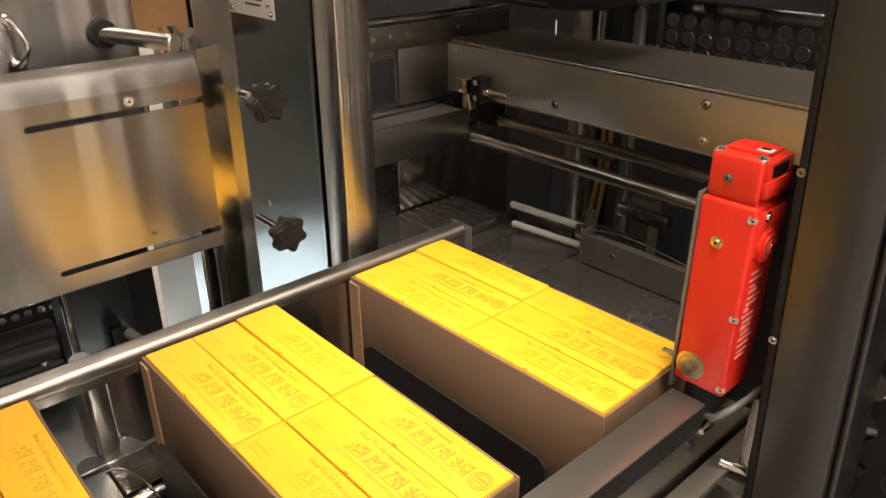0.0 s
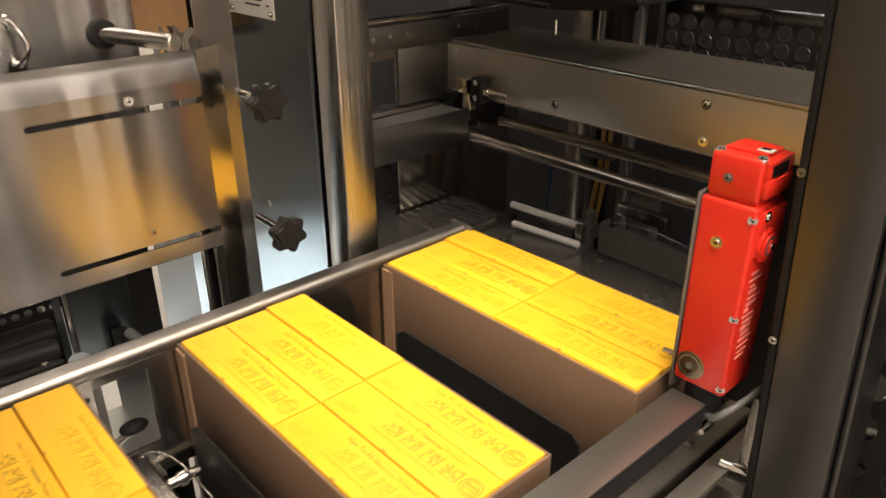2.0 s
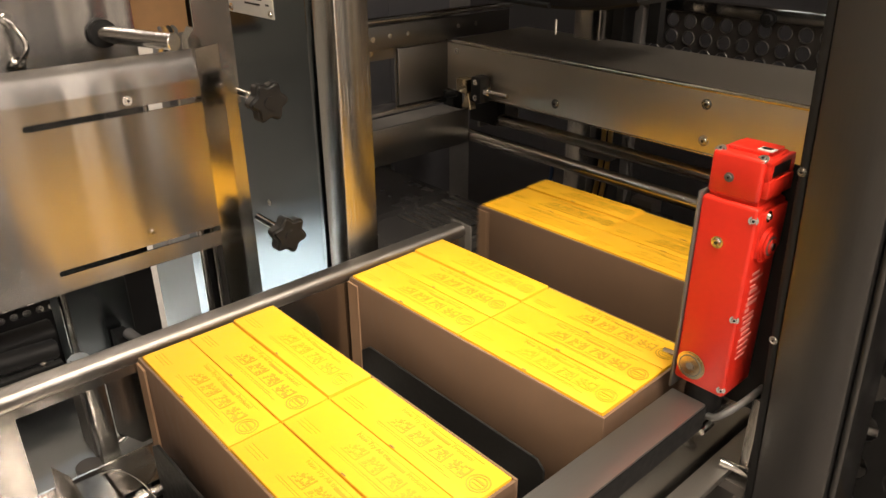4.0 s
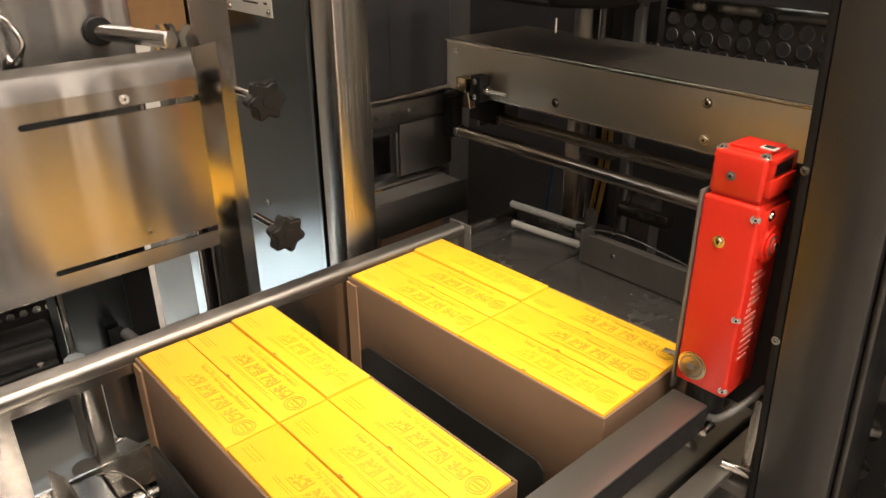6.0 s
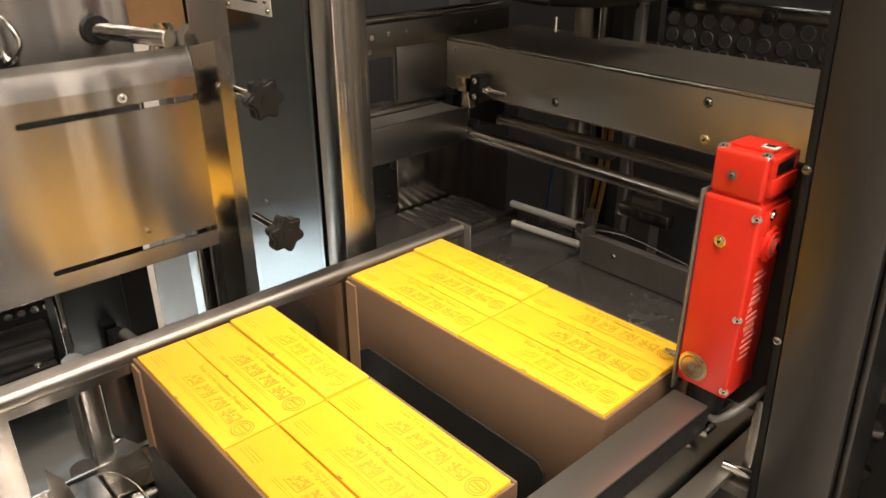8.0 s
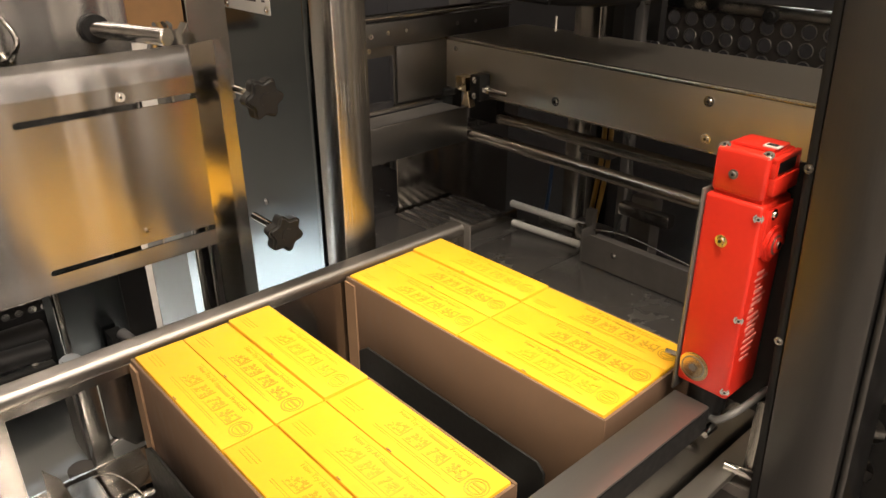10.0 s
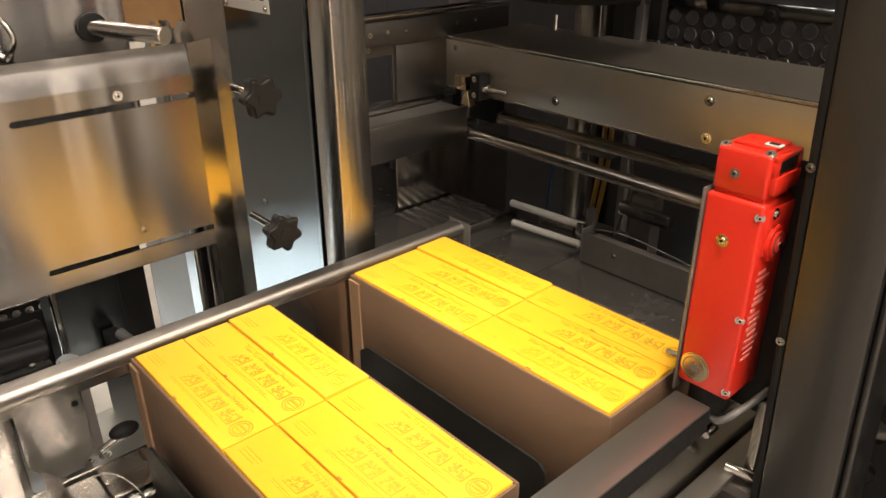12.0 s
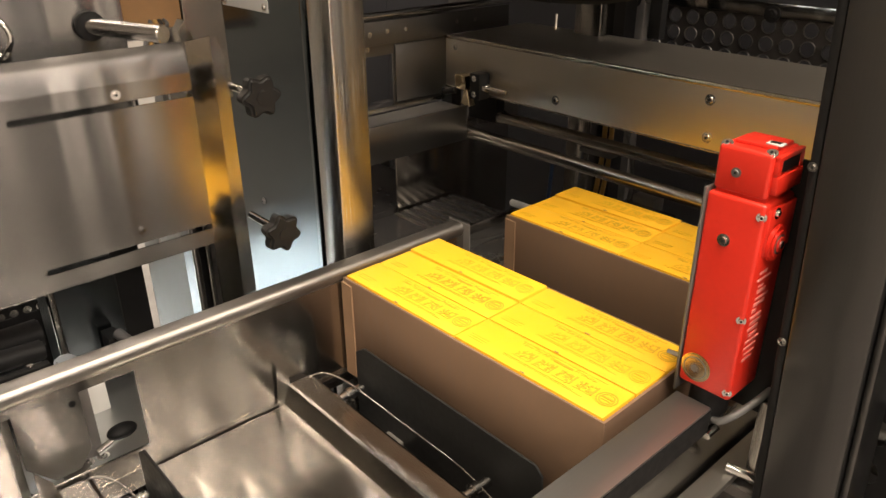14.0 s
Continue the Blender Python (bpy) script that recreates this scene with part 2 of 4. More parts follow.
def carton_print():
    """Four picture squares, a ring stamp and rule lines, on the top of a carton lying along -y from its corner."""
    bm = bmesh.new()
    z, h = 0.0002, 0.0002
    rnd = random.Random(4)

    def bar(x0, x1, y0, y1):
        box(bm, x0, x1, y0, y1, z, z + h + rnd.uniform(0, 0.00012))
    for k in range(4):
        y0 = -0.056 - k * 0.0215
        bar(0.016, 0.0166, y0 - 0.017, y0)
        bar(0.0165, 0.0295, y0 - 0.0185, y0 - 0.017)
        for _ in range(34):
            u, v = rnd.uniform(0.0175, 0.0275), y0 - rnd.uniform(0.001, 0.015)
            w, l = rnd.uniform(0.0006, 0.0022), rnd.uniform(0.0008, 0.0028)
            bar(u, u + w, v - l, v)
    for k in range(28):
        a = k * math.tau / 28
        for r in (0.0085, 0.0062):
            c = Matrix.Translation((0.022 + r * math.cos(a), -0.1505 + r * math.sin(a), z + h)) @ Matrix.Rotation(a, 4, "Z") @ Matrix.Diagonal((0.0011, r * 0.22, h, 1))
            bmesh.ops.create_cube(bm, size=1, matrix=c)
    bar(0.0195, 0.0205, -0.155, -0.146)
    bar(0.0225, 0.0245, -0.156, -0.145)
    bar(0.010, 0.0103, -0.135, -0.05)
    bar(0.012, 0.0122, -0.125, -0.05)
    bar(0.0385, 0.0387, -0.14, -0.05)
    for k in range(3):
        bar(0.009 + k * 0.003, 0.0093 + k * 0.003, -0.03 + rnd.uniform(-0.004, 0.004), -0.008)
    bar(0.033, 0.0355, -0.108, -0.088)
    return bm


def lettering(parent, words, size, m, mat):
    cu = bpy.data.curves.new("lettering", "FONT")
    cu.body, cu.size, cu.extrude = words, size, 0.0001
    cu.materials.append(mat)
    ob = new("lettering", cu)
    ob.parent, ob.matrix_basis = parent, m
    return ob


def product_tray():
    t = thing("product_tray", "brown cardboard tray packed with six yellow printed cartons", "tray", "trays on the conveyor")
    w = 0.0025
    part("tray_base", boxed(0, W, -L, 0, 0, 0.003), CARD, t)
    part("tray_side", boxed(0, w, -L, 0, 0.003, 0.119, bevel=0.0006), CARD, t, "brown corrugated cardboard side")
    part("tray_side", boxed(W - w, W, -L, 0, 0.003, 0.1195, bevel=0.0006), CARD, t, "brown corrugated cardboard side")
    part("tray_end", boxed(w, W - w, -w, 0, 0.003, 0.118), CARD, t)
    part("tray_end", boxed(w, W - w, -L, -L + w, 0.003, 0.1185), CARD, t)
    for x, y0, y1 in ((-0.0022, -0.017, 0.0), (W, -0.02, 0.0)):
        part("corner_flap", prism(bmesh.new(), [(y0, 0.002), (y1, 0.001), (y1, 0.1145), (y0 + 0.001, 0.1135)], "x", x, x + 0.002), CARD_EDGE, t, "lighter glued cardboard flap")
    print_mesh, rnd = None, random.Random(7)
    cw, cl = (W - 2 * w) / 3, (L - 2 * w) / 2
    for i in range(3):
        for j in range(2):
            top = 0.118 + rnd.uniform(-0.0008, 0.0012)
            bm = boxed(0.0005, cw - 0.0005, -cl + 0.0005, -0.0005, 0.0, top, bevel=0.0009)
            m = pose(w + i * cw, -w - j * cl, 0.003, rnd.uniform(-0.12, 0.12), rnd.uniform(-0.3, 0.3), rnd.uniform(-0.25, 0.25))
            c = part("carton", bm, YELLOW, t, "yellow printed paperboard carton", m)
            if print_mesh is None:
                print_mesh = mesh_of(carton_print(), "print", INK, 0)
            p = new("print", print_mesh)
            p.parent, p.matrix_basis = c, pose(0, 0, top)
            turn = Matrix.Translation((0.0335, -0.052, top + 0.0004)) @ pose(0, 0, 0, 0, 0, -90)
            lettering(c, "Now Try All the", 0.0058, turn, INK)
            lettering(c, "Products!", 0.0058, Matrix.Translation((0.0335, -0.11, top + 0.0004)) @ pose(0, 0, 0, 0, 0, -90), INK)
            # the open flap seam, with a small torn notch
            part("tuck_flap", boxed(0.001, 0.0018, -cl * rnd.uniform(0.5, 0.52), -cl * 0.48, top - 0.0002, top + 0.0006), CARD_EDGE, c)
    return t


trays = [product_tray()]
trays += [copy_thing(trays[0], pose(0, 0, 0)) for _ in range(2)]


def pusher_lug():
    t = thing("pusher_lug", "black chamfered pusher plate upright behind a tray", "pusher", "pushers on the conveyor chain")
    part("plate", prism(bmesh.new(), [(-0.036, -0.03), (-0.036, 0.05), (-0.05, 0.06), (-0.283, 0.06), (-0.291, 0.052), (-0.291, -0.03)], "x", -0.013, -0.0105, 0.0004), BLACK, t, "thin black plate with cut corners")
    for y in (-0.1, -0.22):
        part("bracket", boxed(-0.04, -0.013, y - 0.012, y + 0.012, -0.028, -0.022, bevel=0.001), DARK, t)
    return t


lugs = [pusher_lug()]
lugs += [copy_thing(lugs[0], pose(0, 0, 0)) for _ in range(5)]


def carrier_pan():
    t = thing("carrier_pan", "brushed stainless carrier pan with a folded front lip", "pan", "pans on the conveyor chain")
    bm = prism(bmesh.new(), [(0.004, -0.001), (0.146, -0.001), (0.15, 0.012), (0.1535, 0.0195), (0.156, 0.021), (0.179, 0.0205), (0.1825, 0.018), (0.1855, 0.009), (0.1835, 0.009), (0.1805, 0.017), (0.179, 0.0185), (0.157, 0.019), (0.1555, 0.0185), (0.152, 0.011), (0.148, -0.003), (0.004, -0.003)], "y", -0.332, -0.002)
    part("pan_plate", bm, STEEL_PAN, t)
    for y in (-0.05, -0.235):
        r = part("roller_pin", rodded((0.182, y, 0.0135), (0.2125, y, 0.0135), 0.0052, 16, 0.0008), CHROME, t, "bright chrome pin")
        part("collar", rodded((0.192, y, 0.0135), (0.199, y, 0.0135), 0.0074, 16, 0.0006), CHROME, r)
    tube("spring_wire", [(0.176, -0.004, 0.02), (0.187, -0.01, 0.026), (0.198, -0.03, 0.0235), (0.203, -0.06, 0.0195), (0.203, -0.14, 0.0185), (0.203, -0.225, 0.0195), (0.196, -0.27, 0.012)], 0.001, CHROME, t)
    part("side_tab", prism(bmesh.new(), [(0.14, -0.002), (0.158, 0.0), (0.154, 0.03), (0.142, 0.048)], "y", -0.0016, -0.0004), STEEL, t)
    bolt(t, (0.153, -0.05, 0.0125), (-0.75, 0, 0.6), 0.0025)
    part("under_frame", boxed(0.02, 0.13, -0.3, -0.03, -0.022, -0.004, bevel=0.002), DARK, t)
    return t


pans = [carrier_pan()]
pans += [copy_thing(pans[0], pose(0, 0, 0)) for _ in range(2)]


def guide_rail_far():
    t = thing("guide_rail", "brushed stainless side guide with a rolled top edge and a window", "rail")
    bm = bmesh.new()
    y0, y1 = 0.004, 0.0065
    box(bm, -1.3, -0.335, y0, y1, 0.885, 1.012)
    box(bm, -0.335, -0.227, y0, y1, 1.003, 1.012)
    box(bm, -0.335, -0.227, y0, y1, 0.885, 0.921)
    box(bm, -0.227, 0.172, y0, y1, 0.885, 1.012)
    part("side_sheet", bm, STEEL_X, t)
    rim = []
    for cy, cz, a0 in ((0.0195, 1.0195, 0), (0.0095, 1.0195, 90), (0.0095, 1.0165, 180), (0.0195, 1.0165, 270)):
        rim += [(cy + 0.0065 * math.cos(radians(a0 + k * 15)), cz + 0.0065 * math.sin(radians(a0 + k * 15))) for k in range(7)]
    part("top_tube", prism(bmesh.new(), rim, "x", -1.3, 0.1715), STEEL_TUBE, t, "rounded stainless top edge")
    part("end_flange", boxed(0.172, 0.1745, -0.006, 0.03, 0.9, 1.027, bevel=0.001), DARK, t, "dark end flange")
    part("lower_strip", boxed(-1.3, 0.17, 0.0, 0.0038, 0.897, 0.9025, bevel=0.0008), STEEL_X, t)
    part("ledge", boxed(-0.4, -0.235, -0.02, 0.004, 0.899, 0.9, bevel=0.0004), STEEL_X, t)
    bolt(t, (0.1, 0.004, 0.985), (0, -1, 0), 0.0022)
    return t


def guide_rail_near():
    t = thing("guide_rail", "brushed stainless near side guide with a flat folded top", "rail")
    part("top_flange", boxed(-1.3, 0.078, -0.3745, -0.3435, 1.0165, 1.0195, bevel=0.0014), STEEL_SATIN, t)
    part("side_sheet", boxed(-1.3, 0.078, -0.346, -0.3435, 0.885, 1.0165), STEEL_X, t)
    # black here paints the shade below the flange on to the lip
    part("outer_lip", boxed(-1.3, 0.078, -0.3745, -0.372, 0.995, 1.0165), BLACK, t, "outer lip coloured black for the shade under the flange")
    return t


guide_rail_far()
guide_rail_near()


def conveyor_bed():
    t = thing("conveyor_bed", "dark steel conveyor bed with chain tracks", "conveyor")
    part("pan_floor", boxed(-1.3, 0.2, -0.342, 0.0, 0.80, 0.81), DARK, t)
    for y in (-0.075, -0.255):
        part("track", boxed(-1.3, 0.18, y - 0.018, y - 0.012, 0.82, 0.868, bevel=0.001), DARK, t)
        part("track", boxed(-1.3, 0.18, y + 0.012, y + 0.018, 0.82, 0.868, bevel=0.001), DARK, t)
    for x in (-1.2, 0.1):
        for y in (-0.36, 0.02):
            part("leg", boxed(x - 0.02, x + 0.02, y - 0.02, y + 0.02, 0, 0.884, bevel=0.003), STEEL, t)
    for x in (-1.2, -0.6, 0.1):
        part("cross_bar", boxed(x - 0.015, x + 0.015, -0.342, 0.004, 0.81, 0.83), DARK, t)
    return t


def drive_chain(y):
    t = thing("drive_chain", "dark oiled roller chain along the conveyor bed", "chain", "chains in the conveyor bed")
    bm = bmesh.new()
    for k in range(96):
        x = -1.28 + k * 0.0152
        rod(bm, (x, y - 0.007, 0.858), (x, y + 0.007, 0.858), 0.0045, 10)
    part("roller_row", bm, DARK, t, "dark steel rollers")["kind"] = "stuff"
    bm = bmesh.new()
    for k in range(95):
        x = -1.28 + k * 0.0152
        o = 0.0075 if k % 2 else 0.0092
        for s in (-1, 1):
            box(bm, x - 0.004, x + 0.019, y + s * o - 0.0006, y + s * o + 0.0006, 0.8525, 0.8635)
    part("link_row", bm, DARK, t, "dark steel link plates")["kind"] = "stuff"


conveyor_bed()
drive_chain(-0.075)
drive_chain(-0.255)


# ---- the stop slide behind the guide's window ----
def stop_slide():
    t = thing("stop_slide", "dark steel stop plate with cut corners on an upright bar", "stop")
    part("plate", prism(bmesh.new(), [(0.0, 0.035), (0.0, 0.1), (0.055, 0.1), (0.055, 0.03), (0.042, 0.012), (0.02, 0.012)], "y", 0.0, 0.003, 0.0004), STEEL, t)
    part("upright", boxed(-0.019, -0.002, -0.005, 0.01, 0.004, 0.12, bevel=0.002), STEEL, t, "square steel upright")
    part("foot_ring", rodded((-0.0105, 0.0025, 0.0), (-0.0105, 0.0025, 0.004), 0.0125, 24, 0.001), BLACK, t, "black foot ring")
    bolt(t, (0.048, 0.0, 0.082), (0, -1, 0), 0.002, BLACK)
    return t


slide = stop_slide()


def stop_base():
    t = thing("knob_bracket", "steel bracket plate with a black oval hand knob", "bracket")
    part("base_plate", boxed(-0.42, -0.16, 0.012, 0.2, 0.885, 0.895, bevel=0.001), COOL, t)
    part("back_plate", boxed(-0.36, -0.35, 0.05, 0.2, 0.895, 1.0, bevel=0.001), STEEL, t)
    part("pale_block", boxed(-0.262, -0.225, 0.12, 0.135, 0.895, 0.955, bevel=0.001), PAPER, t, "pale machined block")
    part("foot", rodded((-0.285, 0.04, 0.895), (-0.285, 0.04, 0.902), 0.012, 24, 0.001), DARK, t)
    bm = bmesh.new()
    bmesh.ops.create_uvsphere(bm, u_segments=20, v_segments=12, radius=0.013, matrix=Matrix.Translation((-0.238, 0.045, 0.918)) @ Matrix.Diagonal((1.1, 0.7, 0.55, 1)))
    part("hand_knob", bm, BLACK, t, "glossy black oval knob")
    part("spindle", rodded((-0.262, 0.046, 0.905), (-0.236, 0.045, 0.916), 0.004, 14), CHROME, t)
    for x in (-0.272, -0.258):
        bolt(t, (x, 0.05, 0.895), (0, 0, 1), 0.004)
    part("leg", boxed(-0.3, -0.27, 0.08, 0.11, 0, 0.885, bevel=0.002), STEEL, t)
    return t


stop_base()


# ---- carton feed side ----
def feed_plate():
    t = thing("feed_plate", "brushed stainless slotted feed plate with a folded top", "plate")
    y0, y1 = 0.1, 0.1025
    x0, x1, xs = -0.75, -0.095, -0.254
    ends = []
    for z0, z1 in ((1.2065, 1.2125), (1.069, 1.0745)):
        zc, r = (z0 + z1) / 2, (z1 - z0) / 2
        ends.append([(xs - r * math.sin(k * math.pi / 6), zc + r * math.cos(k * math.pi / 6)) for k in range(7)])
    outline = [(x0, 1.052), (x0, 1.229), (x1, 1.229), (x1, 1.2125)] + ends[0] + [(x1, 1.2065), (x1, 1.0745)] + ends[1] + [(x1, 1.069), (x1, 1.052)]
    part("plate", prism(bmesh.new(), outline, "y", y0, y1), STEEL_PLATE, t)
    part("folded_top", prism(bmesh.new(), [(0.1, 1.229), (0.1025, 1.229), (0.1075, 1.257), (0.105, 1.2575)], "x", x0, x1), STEEL_PLATE, t, "tilted folded upper edge")
    # the side flange turns back from the plate's edge
    bm = bmesh.new()
    prism(bm, [(0, 0.94), (0.0, 1.257), (0.026, 1.259), (0.026, 0.94)], "y", 0, 0.002)
    part("side_flange", bm, MIRROR, t, m=pose(x1, 0.1, 0, 0, 0, 8))
    end = pose(x1, 0.1, 0, 0, 0, 8) @ pose(0.0262, 0, 0, 0, 0, -9)
    part("return_lip", prism(bmesh.new(), [(0, 0.94), (0.0, 1.2588), (0.006, 1.258), (0.0135, 1.24), (0.0155, 0.94)], "y", 0, 0.002), STEEL_POST, t, "narrow folded return lip", m=end)
    part("rear_gusset", boxed(-0.0775, -0.037, 0.134, 0.136, 1.19, 1.42), MIRROR, t, "polished sheet rising behind the flange")
    bolt(t, (-0.166, 0.1, 1.2195), (0, -1, 0), 0.003)
    bolt(t, (-0.165, 0.1, 1.0875), (0, -1, 0), 0.003, STEEL_PLATE)
    for x in (-0.15, -0.117):
        part("slot_bridge", boxed(x - 0.001, x + 0.001, 0.1022, 0.106, 1.06, 1.22), DARK, t)
    part("stay", boxed(-0.7, -0.66, 0.1025, 0.16, 0.0, 1.24), STEEL, t)
    part("hanger", boxed(-0.11, -0.1, 0.1025, 0.16, 1.225, 1.235), DARK, t)
    return t


feed_plate()


def star_knob(at):
    t = thing("star_knob", "black six-lobed star knob on a steel stud", "knob", "clamp knobs on the feed plate", at=at)
    bm = bmesh.new()
    n = 72
    ring = []
    for k in range(n):
        a = k * math.tau / n
        r = 0.0185 + 0.0026 * math.cos(6 * a)
        ring.append((r * math.cos(a), r * math.sin(a)))
    prism(bm, ring, "y", -0.008, 0.008)
    caps = [f for f in bm.faces if len(f.verts) > 8]
    bmesh.ops.bevel(bm, geom=list({e for f in caps for e in f.edges}), offset=0.0028, segments=3, affect="EDGES")
    part("grip", bm, BLACK, t, "matte black plastic grip")
    part("hub", rodded((0, -0.0095, 0), (0, -0.0078, 0), 0.007, 24, 0.0006), BLACK, t)
    part("stud", rodded((0, 0.008, 0), (0, 0.062, 0), 0.0042, 16), CHROME, t, "bright steel stud")
    return t


star_knob(pose(-0.047, 0.06, 1.206))
star_knob(pose(-0.039, 0.06, 1.061, 0, 20, 0))


def upper_panel():
    t = thing("upper_panel", "stainless upper panel with a looped handle", "panel")
    part("sheet", boxed(-0.75, -0.126, 0.16, 0.163, 1.1, 1.7), STEEL_PLATE, t)
    part("collar", rodded((-0.158, 0.16, 1.272), (-0.158, 0.152, 1.272), 0.013, 24, 0.001), BLACK, t, "black rubber collar")
    part("peg", rodded((-0.158, 0.152, 1.272), (-0.128, 0.065, 1.272), 0.0078, 24, 0.001), CHROME, t, "brushed steel peg")
    loop = [(-0.236, 0.158, 1.292), (-0.236, 0.14, 1.29), (-0.228, 0.134, 1.273), (-0.236, 0.14, 1.256), (-0.236, 0.158, 1.252)]
    tube("handle", loop, 0.0025, CHROME, t)
    for z in (1.292, 1.252):
        bolt(t, (-0.236, 0.16, z), (0, -1, 0), 0.0055)
    part("stay", boxed(-0.72, -0.68, 0.163, 0.2, 0, 1.6), STEEL, t)
    part("roller", rodded((-0.27, 0.159, 1.235), (-0.22, 0.159, 1.235), 0.005, 16), DARK, t)
    return t


upper_panel()
blanks = thing("case_blank_stack", "flat brown cardboard case blanks on a shelf", "cardboard")
for k in range(6):
    part("case_blank", boxed(-0.06, 0.034, 0.4 + k * 0.006, 0.405 + k * 0.006, 1.225, 1.75), BOARD, blanks)
part("shelf", boxed(-0.062, 0.036, 0.39, 0.45, 1.215, 1.225), DARK, blanks, "dark steel shelf")
part("shelf_leg", boxed(0.0, 0.03, 0.42, 0.45, 0.0, 1.215), DARK, blanks)


def clamp_bracket():
    t = thing("clamp_bracket", "dark folded bracket with striped cables behind it", "bracket")
    part("arm", prism(bmesh.new(), [(-0.085, 1.2), (-0.085, 1.262), (-0.078, 1.272), (-0.068, 1.266), (-0.064, 1.2)], "y", 0.135, 0.15, 0.001), STEEL, t)
    for k in range(4):
        tube("cable", [(-0.115 + k * 0.006, 0.18, 1.2), (-0.1 + k * 0.006, 0.18, 1.255), (-0.088 + k * 0.006, 0.19, 1.262), (-0.07 + k * 0.005, 0.24, 1.258)], 0.002, (GREY, AMBER, BLACK, GREY)[k], t)
    part("post", boxed(-0.08, -0.07, 0.15, 0.2, 0, 1.23), DARK, t)
    return t


clamp_bracket()


# ---- frame post and side panel ----
def frame_post():
    t = thing("frame_post", "square stainless machine post beside the conveyor", "post")
    part("tube", boxed(0.03, 0.073, 0.047, 0.088, 0, 2.3, bevel=0.003), STEEL_POST, t)
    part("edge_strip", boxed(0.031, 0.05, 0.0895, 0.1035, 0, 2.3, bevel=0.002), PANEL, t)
    part("seal", boxed(0.036, 0.06, 0.088, 0.0895, 0, 2.3), BLACK, t, "black rubber seal")
    return t


frame_post()


def side_panel():
    t = thing("side_panel", "smooth stainless side panel with a small rating plate", "panel")
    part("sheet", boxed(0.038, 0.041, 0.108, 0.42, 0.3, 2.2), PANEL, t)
    part("edge_bead", rodded((0.0385, 0.1075, 0.3), (0.0385, 0.1075, 2.2), 0.0022, 12), BLACK, t)
    p = part("rating_plate", boxed(0.0365, 0.0378, 0.176, 0.281, 1.2625, 1.315, bevel=0.0004), PAPER, t, "white printed rating plate")
    for k, (y0, y1, z) in enumerate(((0.2, 0.26, 1.281), (0.205, 0.24, 1.275), (0.185, 0.192, 1.276), (0.19, 0.27, 1.289), (0.21, 0.25, 1.297))):
        part("print_bar", boxed(0.0361, 0.0364, y0, y1, z, z + 0.0022), BAR, p)
    bolt(t, (0.0365, 0.183, 1.268), (-1, 0, 0), 0.003)
    bolt(t, (0.0365, 0.274, 1.268), (-1, 0, 0), 0.003)
    bolt(t, (0.038, 0.237, 1.023), (-1, 0, 0), 0.003, DARK)
    return t


side_panel()


